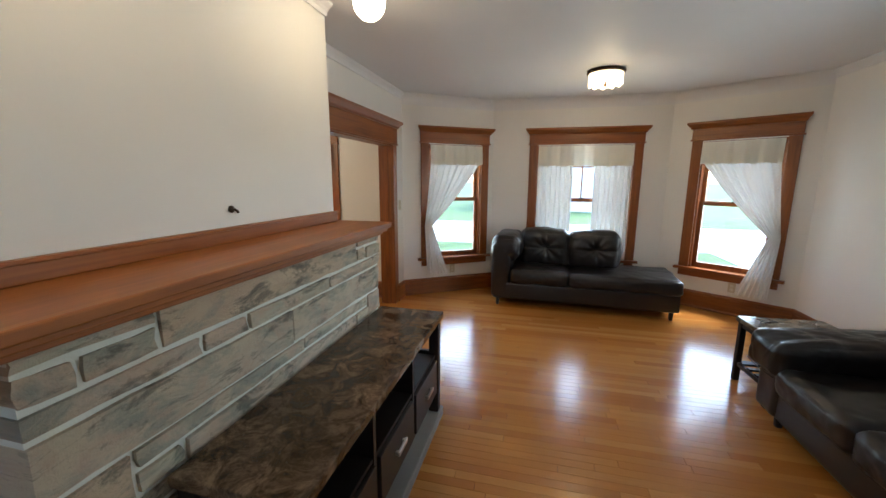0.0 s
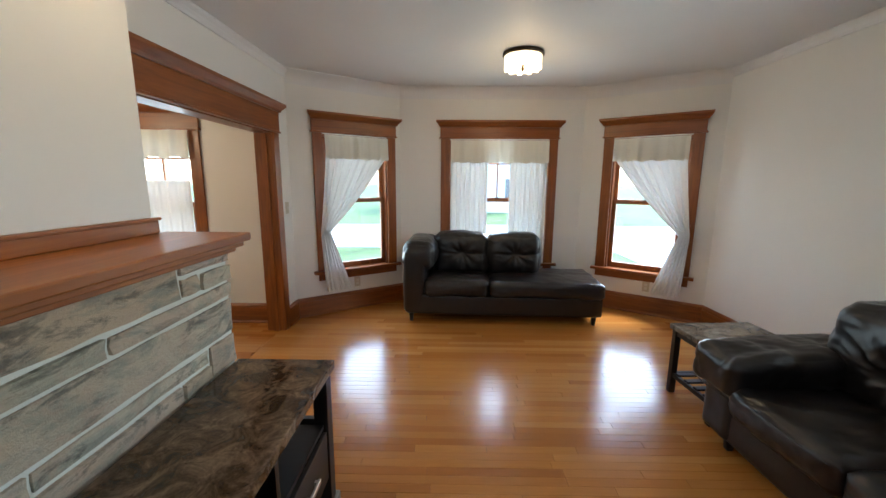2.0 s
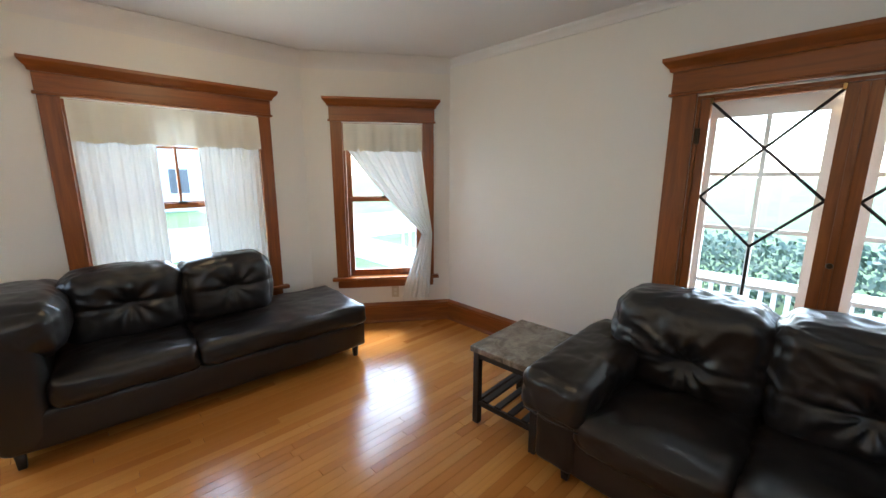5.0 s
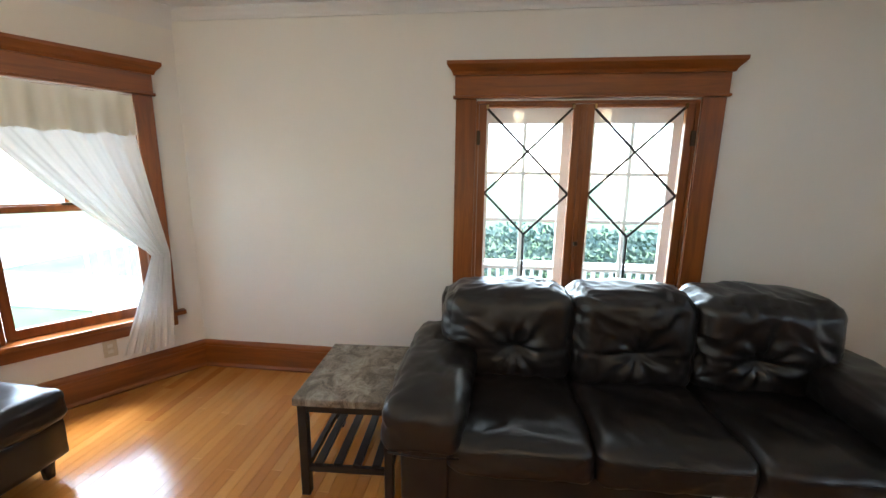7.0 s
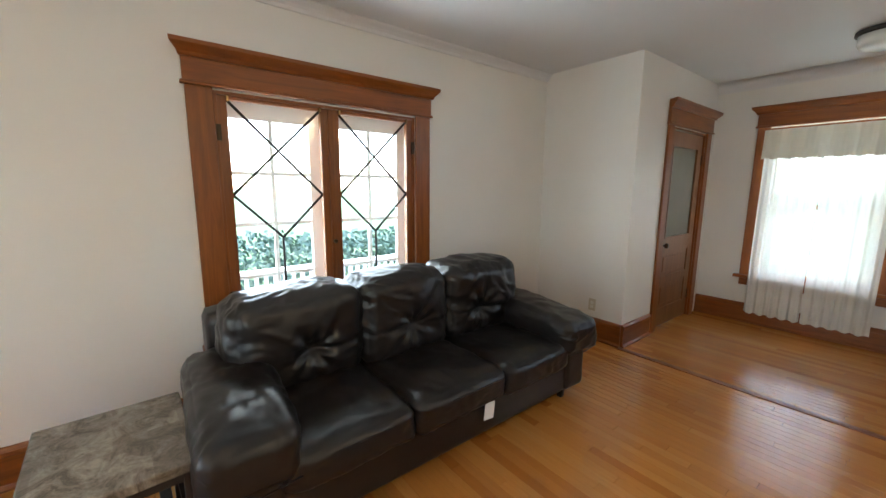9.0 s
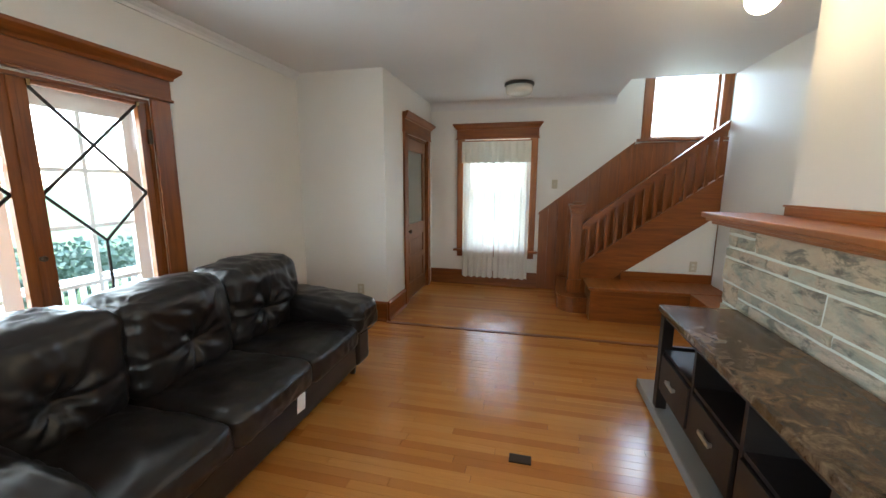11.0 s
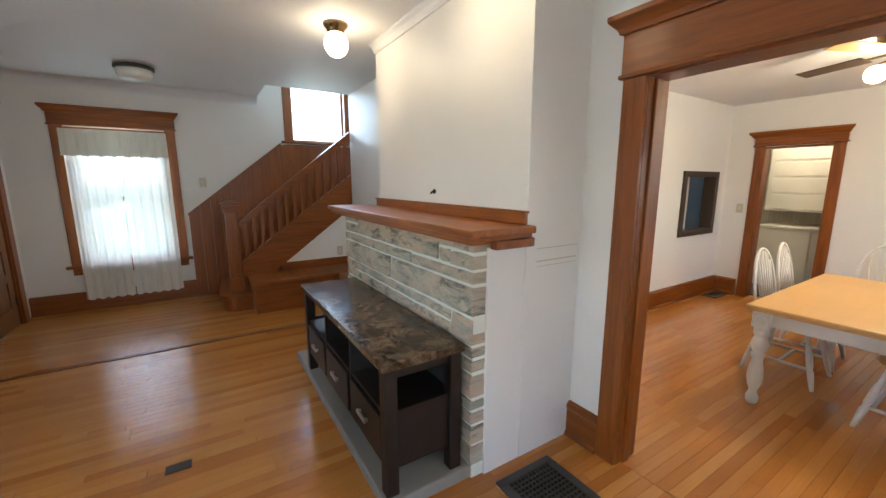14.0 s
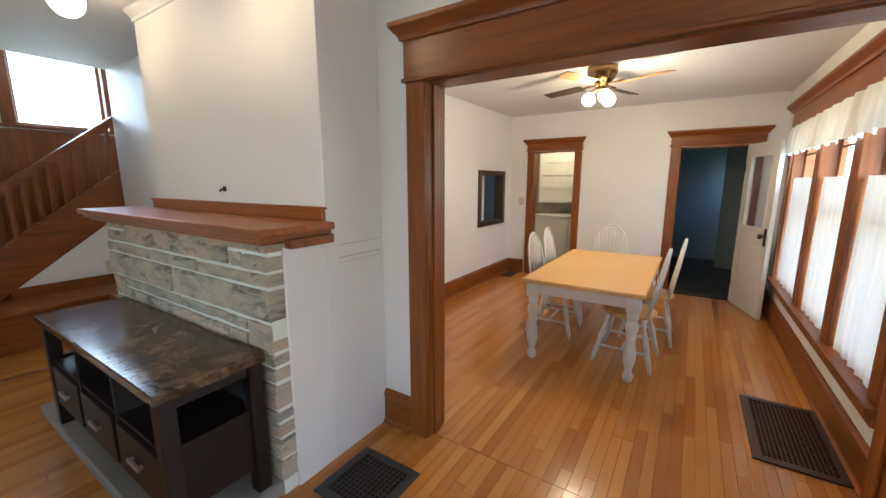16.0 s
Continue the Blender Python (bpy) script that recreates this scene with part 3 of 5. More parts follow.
slab("ceiling_pass_room", [(-5.9, 3.1), (-5.9, DIN_S - 0.12), (-3.9, DIN_S - 0.12), (-3.9, 3.1)], 2.5, 2.6, M_CEIL, "white ceiling behind the pass-through")
# sub floor
slab("floor", [(-1.5, 0.5), (-1.5, 7.55), (-0.42, 8.3), (1.82, 8.3), (3.0, 7.45), (3.0, 0.5)], -0.2, -0.014, WOOD[0], "dark sub floor under oak strips", "floor")
slab("floor_dining", [(-5.7, 4.0), (-5.7, 7.55), (-1.5, 7.55), (-1.5, 4.0)], -0.2, -0.014, WOOD[0], "dark sub floor under oak strips", "floor")
slab("floor_pass_room", PASS_FLOOR, -0.2, 0.002, M_SLATE, "dark floor behind the pass-through", "floor")
slab("floor_back_rooms", [(-8.5, 3.0), (-8.5, 7.8), (-5.7, 7.8), (-5.7, 3.0)], -0.2, 0.002, M_DARKFLOOR, "dark mottled floor of the back rooms", "floor")

# baseboards
BASE = [(0, 0), (0.032, 0), (0.034, 0.012), (0.024, 0.022), (0.02, 0.03), (0.02, 0.165), (0.026, 0.172), (0.024, 0.19), (0.012, 0.205), (0, 0.21)]


def baseboard(p0, p1, s0=0.0, s1=None, prof=BASE):
    m = along(p0, p1)
    length = (Vector(p1) - Vector(p0)).length
    s1 = length if s1 is None else s1
    bm = add_profile(bmesh.new(), prof, Matrix.Translation((s0, 0, 0)), s1 - s0)
    return single("baseboard", bm, WOOD[0], "tall varnished wooden baseboard", "baseboard", "baseboards", "structure", m)


LAB = (Vector(B) - Vector(A)).length
baseboard(A, B), baseboard(B, C), baseboard(C, D), baseboard(E0, E1), baseboard(E1, (NOOK_X, NOOK_Y))
baseboard((NOOK_X, NOOK_Y), N1, 0, NOOK_Y - 1.33 - 0.55)
baseboard(H0, H1, 0, NOOK_X - 0.42)
baseboard(O0, O1, 0, 0.197), baseboard(O0, O1, 7.205 - O0[1])
baseboard((-1.56, DIN_S), (DIN_X, DIN_S)), baseboard(DW0, DW1, 0, 0.26), baseboard(DW0, DW1, 1.09, 2.13), baseboard(DW0, DW1, 3.06), baseboard(DN0, DN1)

# ceiling moulding
COVE = [(0, 0), (0.012, 0), (0.016, 0.02), (0.03, 0.036), (0.05, 0.05), (0.055, 0.058), (0.055, 0.066), (0, 0.066)]


def ceiling_moulding(p0, p1, ext=(0.0, 0.0)):
    bm = add_profile(bmesh.new(), COVE, Matrix.Translation((-ext[0], 0, CEIL - 0.067)), (Vector(p1) - Vector(p0)).length + sum(ext))
    return single("trim", bm, M_CEIL, "white painted crown moulding at the ceiling", "moulding", "ceiling mouldings", "structure", along(p0, p1))


ceiling_moulding(E0, E1), ceiling_moulding((-1.03, 3.29), (-1.03, 5.075), (0.0, 0.0)), ceiling_moulding((BACK, 5.075), A)

# coved plaster where the bay and hall walls meet the ceiling
def plaster_cove(p0, p1, r=0.12, ext=(0.0, 0.0)):
    prof = [(0.0, 0.0)] + [(r * (1 - math.cos(a)), r * math.sin(a)) for a in [radians(v) for v in range(9, 90, 9)]] + [(r, r - 0.002), (0.0, r - 0.002)]
    bm = add_profile(bmesh.new(), prof, Matrix.Translation((-ext[0], -0.002, CEIL - r)), (Vector(p1) - Vector(p0)).length + sum(ext))
    for f in bm.faces:
        f.smooth = f.normal.z < -0.02
    return single("trim", bm, M_CEIL, "smooth curved plaster cove under the ceiling", "cove", "plaster coves", "structure", along(p0, p1))


plaster_cove(A, B), plaster_cove(B, C), plaster_cove(C, D), plaster_cove(H0, (WELL_X, HALL_Y), 0.10)

# daylight in the openings
skylight(wall_spot(A, B, W1), BAYW, WZ1 - WZ0, (WZ0 + WZ1) / 2)
skylight(wall_spot(B, C, W2), MIDW, WZ1 - WZ0, (WZ0 + WZ1) / 2)
skylight(wall_spot(C, D, W3), BAYW, WZ1 - WZ0, (WZ0 + WZ1) / 2)
skylight(wall_spot(E0, E1, FW), 1.34, 1.44, 1.22)
skylight(wall_spot(H0, H1, W5), 0.88, 1.53, 1.265)
skylight(wall_spot(H0, H1, SW), 0.74, 1.1, 2.55)
skylight(along(DN0, DN1) @ Matrix.Translation((1.84, 0, 0)), 2.68, 1.5, 1.175)

# windows
hung_window("window_1", wall_spot(A, B, W1), BAYW, WZ0, WZ1, 1.965, 2.17, "double-hung window in wide varnished wood casing, bright outside")
hung_window("window_2", wall_spot(B, C, W2), MIDW, WZ0, WZ1, 1.965, 2.17, "wide double-hung window in varnished wood casing behind a sofa")
hung_window("window_3", wall_spot(C, D, W3), BAYW, WZ0, WZ1, 1.965, 2.17, "double-hung window in wide varnished wood casing, bright outside")
hung_window("window_5", wall_spot(H0, H1, W5), 0.88, 0.5, 2.03, 2.04, 2.245, "double-hung hall window in varnished wood casing behind lace")


def casement_window():
    m = wall_spot(E0, E1, FW)
    top = thing("window_4", m, "pair of leaded casement windows in varnished wood casing", "window", kind="structure")
    w, z0, z1 = 1.34, 0.5, 1.945
    casing_set(top, w, 1.955, z0, crown_top=2.165, cap=0.13)
    part("window_sill", box(-0.83, 0.83, -0.06, 0.05, z0 - 0.03, z0, bevel=0.006), WOOD[1], top)
    jamb_lining(top, w, z0, z1, 0.10)
    for s in (-1, 1):
        x0, x1 = sorted((s * 0.015, s * 0.65))
        f = bmesh.new()
        st = 0.048
        add_box(f, x0, x0 + st, 0.012, 0.045, z0, z1 - 0.02), add_box(f, x1 - st, x1, 0.012, 0.045, z0, z1 - 0.02)
        add_box(f, x0 + st, x1 - st, 0.013, 0.044, z0, z0 + 0.07), add_box(f, x0 + st, x1 - st, 0.013, 0.044, z1 - 0.038, z1 - 0.018)
        leaf = part("casement", f, WOOD[2], top)
        a, b, zt, zb = x0 + st, x1 - st, z1 - 0.038, z0 + 0.07
        pane = part("pane", box(a, b, 0.026, 0.03, zb, zt), M_GLASS, leaf, "clear window glass")
        pane.visible_shadow = False
        c, q = (a + b) / 2, (b - a) / 2
        k = q * 1.0
        for p0, p1 in (((a, zt), (b, zt - 2 * k)), ((b, zt), (a, zt - 2 * k)), ((a, zt - 2 * k), (c, zt - 3 * k)), ((b, zt - 2 * k), (c, zt - 3 * k)), ((c, zt - 3 * k), (c, zb))):
            part("lead_came", rod((p0[0], 0.026, p0[1]), (p1[0], 0.026, p1[1]), 0.0085, 6), M_LEAD, leaf, "dark lead came")
        for xx in (a + 0.004, b - 0.004):
            part("curtain_bracket", box(xx - 0.008, xx + 0.008, 0.0, 0.014, zt - 0.012, zt + 0.02, bevel=0.002), M_BRASS, leaf, "small brass bracket")
    part("astragal", box(-0.016, 0.016, 0.002, 0.05, z0, z1 - 0.02, bevel=0.004), WOOD[2], top)
    part("latch_knob", lathe([(0.004, 0), (0.012, 0.004), (0.012, 0.01), (0.005, 0.014), (0.015, 0.022), (0.012, 0.032), (0.002, 0.034)], 14, Matrix.Translation((-0.0, 0.002, 1.05)) @ pose(0, 0, 0, 90)), M_BRONZE, top, "small dark bronze knob")
    for s in (-1, 1):
        for z in (0.75, 1.72):
            part("hinge", box(s * 0.652 - 0.012, s * 0.652 + 0.012, -0.004, 0.012, z - 0.045, z + 0.045, bevel=0.002), M_BRONZE, top, "dark bronze hinge")
    # white storm sash on the outside
    for s in (-1, 1):
        x0, x1 = sorted((s * 0.03, s * 0.66))
        f = bmesh.new()
        add_box(f, x0, x0 + 0.075, 0.13, 0.16, z0, z1), add_box(f, x1 - 0.075, x1, 0.13, 0.16, z0, z1)
        add_box(f, x0 + 0.075, x1 - 0.075, 0.13, 0.16, z1 - 0.12, z1), add_box(f, x0 + 0.075, x1 - 0.075, 0.13, 0.16, z0, z0 + 0.08)
        storm = part("storm_sash", f, M_TRIMW, top, "white painted outer sash")
        c = (x0 + x1) / 2
        part("muntin", box(c - 0.012, c + 0.012, 0.135, 0.155, z0 + 0.08, z1 - 0.12), M_TRIMW, storm)
        for z in (0.84, 1.18, 1.5):
            part("muntin", box(x0 + 0.075, x1 - 0.075, 0.136, 0.154, z - 0.012, z + 0.012), M_TRIMW, storm)


casement_window()


def stair_window():
    top = thing("window_6", wall_spot(H0, H1, SW), "plain bright window above the stairs in dark wood frame", "window", kind="structure")
    for s in (-1, 1):
        x0, x1 = sorted((s * 0.37, s * 0.475))
        part("casing", box(x0, x1, -0.024, 0, 1.965, 3.2, bevel=0.004), WOOD[2], top)
    part("window_sill", box(-0.52, 0.52, -0.05, 0.06, 1.965, 1.998, bevel=0.005), WOOD[0], top)
    part("head_board", box(-0.5, 0.5, -0.03, 0, 3.1, 3.25), WOOD[0], top)
    sash(top, "window_frame", -0.37, 0.37, 2.0, 3.1, 0.06, stile=0.03, bottom=0.03)


stair_window()


def dining_window():
    m = along(DN0, DN1) @ Matrix.Translation((1.84, 0, 0))
    top = thing("window_7", m, "row of three windows in dark varnished wood above a long sill", "window", kind="structure")
    w, z0, z1 = 2.68, 0.42, 1.93
    casing_set(top, w, 1.94, z0, crown_top=2.17)
    part("window_sill", box(-1.48, 1.48, -0.06, 0.08, z0 - 0.03, z0 + 0.002, bevel=0.006), WOOD[0], top)
    part("apron", box(-1.43, 1.43, -0.02, 0, z0 - 0.11, z0 - 0.03, bevel=0.004), WOOD[0], top)
    for x in (-0.30, 0.58):
        part("mullion", box(x - 0.07, x + 0.07, -0.02, 0.12, z0, z1, bevel=0.004), WOOD[2], top)
    jamb_lining(top, w, z0, z1, 0.16)
    for a, b in ((-1.32, -0.37), (-0.23, 0.51), (0.65, 1.32)):
        sash(top, "upper_sash", a, b, 1.20, z1 - 0.02, 0.085, muntins=(("v", (a + b) / 2), ("h", z1 - 0.25)))
        sash(top, "lower_sash", a, b, z0 + 0.01, 1.24, 0.048)
    return m


DWM = dining_window()


# dining opening trim
def dining_opening():
    m = along(O0, O1) @ Matrix.Translation(((OPEN_Y0 + OPEN_Y1) / 2 - O0[1], 0, 0))
    top = thing("door_frame_1", m, "broad varnished wood casing of the open doorway to the dining room", "door frame", kind="structure")
    w = OPEN_Y1 - OPEN_Y0
    casing_set(top, w - 0.036, OPEN_Z - 0.012, 0, cap=0.11, crown_top=2.165)
    h = w / 2
    for s in (-1, 1):
        x0, x1 = sorted((s * h, s * (h - 0.02)))
        part("jamb", box(x0, x1, -0.001, 0.141, 0, OPEN_Z), WOOD[2], top)
        xa, xb = sorted((s * (h - 0.02), s * (h - 0.032)))
        part("stop_bead", box(xa, xb, 0.045, 0.095, 0, OPEN_Z - 0.02, bevel=0.003), WOOD[2], top)
        xa, xb = sorted((s * (h - 0.02), s * (h + 0.11)))
        part("casing", box(xa, xb, 0.14, 0.163, 0, OPEN_Z + 0.02, bevel=0.004), WOOD[2], top)
    part("head_jamb", box(-h + 0.02, h - 0.02, -0.001, 0.141, OPEN_Z - 0.02, OPEN_Z), WOOD[0], top)
    part("head_board", box(-h - 0.12, h + 0.12, 0.14, 0.166, OPEN_Z + 0.02, 2.14), WOOD[0], top)


dining_opening()


def framed_doorway(name, p0, p1, centre, w, z1, crown, label, cap=0.11, depth=0.14):
    top = thing(name, wall_spot(p0, p1, centre), label, "door frame", kind="structure")
    casing_set(top, w - 0.03, z1 + 0.005, 0, cap=cap, crown_top=crown)
    jamb_lining(top, w, 0, z1, depth)
    return top


def panel_door(name, m, w, h, material, label, glass, knob_side=1):
    """A door leaf from (0,0) along x, with a glass light above and panels below; inner face at y=0."""
    top = thing(name, m, label, "door", kind="structure")
    f = bmesh.new()
    st = 0.11
    add_box(f, 0, st, 0, 0.038, 0.008, h), add_box(f, w - st, w, 0, 0.038, 0.008, h)
    for z0, z1 in ((0.008, 0.2), (0.46, 0.54), (0.78, 0.93), (h - 0.13, h)):
        add_box(f, st, w - st, 0.0005, 0.0375, z0, z1)
    part("frame", f, material, top)
    for z0, z1 in ((0.2, 0.46), (0.54, 0.78)):
        part("panel", box(st, w - st, 0.012, 0.026, z0, z1), material, top)
        part("panel_field", box(st + 0.04, w - st - 0.04, 0.005, 0.034, z0 + 0.04, z1 - 0.04, bevel=0.006), material, top)
    part("glass_light", box(st, w - st, 0.016, 0.022, 0.93, h - 0.13), glass, top, "dim frosted glass light")
    for x0, x1, z0, z1 in ((st, st + 0.014, 0.93, h - 0.13), (w - st - 0.014, w - st, 0.93, h - 0.13), (st, w - st, 0.93, 0.944), (st, w - st, h - 0.144, h - 0.13)):
        part("glazing_bead", box(x0, x1, -0.004, 0.014, z0, z1), material, top)
    kx = w - 0.055 if knob_side > 0 else 0.055
    part("lock_plate", box(kx - 0.022, kx + 0.022, -0.005, 0.0, 0.77, 0.95, bevel=0.002), M_BRONZE, top, "dark bronze lock plate")
    part("door_knob", lathe([(0.01, 0), (0.01, 0.025), (0.024, 0.034), (0.028, 0.046), (0.022, 0.058), (0.004, 0.062)], 16, Matrix.Translation((kx, -0.004, 0.87)) @ pose(0, 0, 0, 90)), M_BRONZE, top, "dark bronze knob")
    for z in (0.25, h - 0.25):
        hx = 0.0 if knob_side > 0 else w
        part("hinge", box(hx - 0.008, hx + 0.008, -0.008, 0.004, z - 0.05, z + 0.05), M_BRONZE, top, "bronze hinge")
    return top


framed_doorway("door_frame_2", N0, N1, DOOR, 0.88, 2.0, 2.225, "varnished wood casing round the porch door")
s0, s1 = span(N0, N1, DOOR, 0.84)
panel_door("door_1", along(N0, N1) @ Matrix.Translation((s0, 0.02, 0)), 0.84, 1.975, M_DOOR, "closed varnished wood door with a tall frosted glass light", M_FROSTDOOR, knob_side=-1)
wall("wall_behind_porch_door", (NOOK_X + 0.9, 2.3), (NOOK_X + 0.9, HALL_Y), 0, CEIL, 0.1)
framed_doorway("door_frame_3", DW0, DW1, PD, 0.62, 1.855, 2.03, "varnished wood casing of the pantry doorway", cap=0.10)
framed_doorway("door_frame_4", DW0, DW1, KD, 0.72, 1.84, 2.03, "varnished wood casing of the back hall doorway", cap=0.11)
leaf = panel_door("door_2", Matrix.Translation((-5.44, 6.98, 0)) @ pose(0, 0, 0, 0, 0, 17), 0.68, 1.83, M_OLDWHITE, "open white painted door with a glass light and black lever", M_GLASS, knob_side=1)

# ---- fireplace ----
STONE_X, ST_Y0, ST_Y1, ST_Z = -0.72, 3.29, 5.07, 1.175
fireplace = thing("fireplace", Matrix.Translation((-1.03, 4.13, 0)), "stone fireplace with pale mortar, grey hearth slab and wooden mantel", "fireplace")
OFF = Vector((1.03, -4.13, 0))


def fbox(x0, x1, y0, y1, z0, z1, bevel=0.0):
    return box(x0 + OFF.x, x1 + OFF.x, y0 + OFF.y, y1 + OFF.y, z0, z1, bevel=bevel)


part("mortar_core", fbox(-1.028, STONE_X - 0.011, ST_Y0 + 0.012, ST_Y1 - 0.012, 0.0, ST_Z), M_MORTAR, fireplace, "pale rough mortar")
part("hearth_slab", fbox(STONE_X - 0.02, -0.285, 3.24, 5.05, 0.0, 0.065, bevel=0.008), M_SLATE, fireplace, "rough grey stone hearth slab")
shelf = bmesh.new()
add_box(shelf, -1.03 + OFF.x, -0.655 + OFF.x, 3.02 + OFF.y, 5.14 + OFF.y, 1.212, 1.246, bevel=0.006)
part("mantel_shelf", shelf, M_MANTEL, fireplace, "worn varnished wooden mantel shelf")
add = bmesh.new()
add_box(add, -1.03 + OFF.x, -0.675 + OFF.x, 3.05 + OFF.y, 5.115 + OFF.y, 1.19, 1.212, bevel=0.006)
part("mantel_moulding", add, M_MANTEL, fireplace)
part("mantel_bed", fbox(-1.03, -0.695, 3.10, 5.085, 1.172, 1.19, bevel=0.004), M_MANTEL, fireplace)
part("mantel_end_block", fbox(-1.03, -0.80, 5.085, 5.13, 1.15, 1.19, bevel=0.003), WOOD[1], fireplace)
part("mantel_back", fbox(-1.03, -1.006, 3.28, 5.08, 1.246, 1.30, bevel=0.004), M_MANTEL, fireplace, "low wooden back board")
part("mantel_back_cap", fbox(-1.03, -1.000, 3.27, 5.09, 1.30, 1.312, bevel=0.003), M_MANTEL, fireplace)
part("firebox_cover", fbox(STONE_X - 0.02, STONE_X + 0.014, 3.70, 4.70, 0.0, 0.668, bevel=0.003), M_BLACK, fireplace, "black firebox cover behind the TV stand")


def rough_stone(rng, sx, sy, sz):
    """A split stone, centred, with a proud uneven face towards +x."""
    bm = bmesh.new()
    ny, nz = max(4, int(sy / 0.09)), 3
    front, back = [], []
    for k in range(nz):
        fr, bk = [], []
        for i in range(ny):
            u, v = i / (ny - 1), k / (nz - 1)
            edge = (i in (0, ny - 1)) or (k in (0, nz - 1))
            y = (u - 0.5) * sy + rng.uniform(-1, 1) * 0.004
            z = (v - 0.5) * sz + rng.uniform(-1, 1) * 0.003
            fr.append(bm.verts.new((sx / 2 - (0.005 if edge else 0.0) + rng.uniform(-0.003, 0.005), y, z)))
        front.append(fr)
    for k in range(nz - 1):
        for i in range(ny - 1):
            bm.faces.new((front[k][i], front[k][i + 1], front[k + 1][i + 1], front[k + 1][i]))
    rim = [front[0][i] for i in range(ny)] + [front[k][-1] for k in range(1, nz)] + [front[-1][i] for i in range(ny - 2, -1, -1)] + [front[k][0] for k in range(nz - 2, 0, -1)]
    rear = [bm.verts.new((-sx / 2, v.co.y, v.co.z)) for v in rim]
    n = len(rim)
    for i in range(n):
        bm.faces.new((rim[(i + 1) % n], rim[i], rear[i], rear[(i + 1) % n]))
    bm.faces.new(rear)
    bmesh.ops.recalc_face_normals(bm, faces=bm.faces)
    return bm


LEVELS = (1.175, 1.13, 1.05, 0.98, 0.828, 0.763, 0.691, 0.626, 0.554, 0.424, 0.359, 0.287, 0.182, 0.07)
UPPER = ((3.29, 3.6, 0, 1), (3.29, 3.41, 1, 2), (3.41, 3.6, 1, 2), (3.6, 4.77, 0, 2), (4.77, 5.07, 0, 1), (4.77, 4.88, 1, 2), (4.88, 5.07, 1, 2),
         (3.29, 3.73, 2, 3), (3.73, 3.92, 2, 3), (3.92, 4.47, 2, 3), (4.47, 5.07, 2, 3), (3.29, 4.17, 3, 4), (4.17, 5.07, 3, 4),
         (3.29, 3.49, 4, 6), (3.49, 4.24, 4, 5), (4.24, 4.887, 4, 5), (4.887, 5.07, 4, 6), (4.727, 4.887, 5, 6), (3.49, 3.63, 5, 6), (3.63, 4.727, 5, 7),
         (4.727, 5.07, 6, 7), (3.29, 3.63, 6, 7))


def stones():
    """Long split stones: the upper courses as laid, the lower ones in random lengths."""
    rng = random.Random(11)
    joint = 0.018
    laid = list(UPPER)
    for k in range(7, len(LEVELS) - 1):
        y = ST_Y0
        while y < ST_Y1 - 0.01:
            w = rng.uniform(0.16, 0.32) if y == ST_Y0 else rng.uniform(0.3, 0.75)
            if ST_Y1 - (y + w) < 0.2:
                w = ST_Y1 - y
            laid.append((y, y + w, k, k + 1))
            y += w
    for y0, y1, k0, k1 in laid:
        z1, z0 = LEVELS[k0], LEVELS[k1]
        deep = 0.295 if y0 < ST_Y0 + 0.01 or y1 > ST_Y1 - 0.01 else 0.09
        proud = rng.uniform(0.0, 0.008)
        ob = part("stone", rough_stone(rng, deep, y1 - y0 - joint, z1 - z0 - joint), M_STONE, fireplace)
        ob.location = (STONE_X - deep / 2 + proud + OFF.x, (y0 + y1) / 2 + OFF.y, (z0 + z1) / 2)


stones()
part("side_panel", fbox(-1.03, -0.80, 5.045, 5.073, 0.0, 1.15, bevel=0.003), M_WALL, fireplace, "white painted side board")

# ---- stairs ----
RISE, RUN, STAIR_Y0, STAIR_Y1 = 0.183, 0.232, HALL_Y + 0.02, 1.40
NEWEL = (0.005, 1.415)


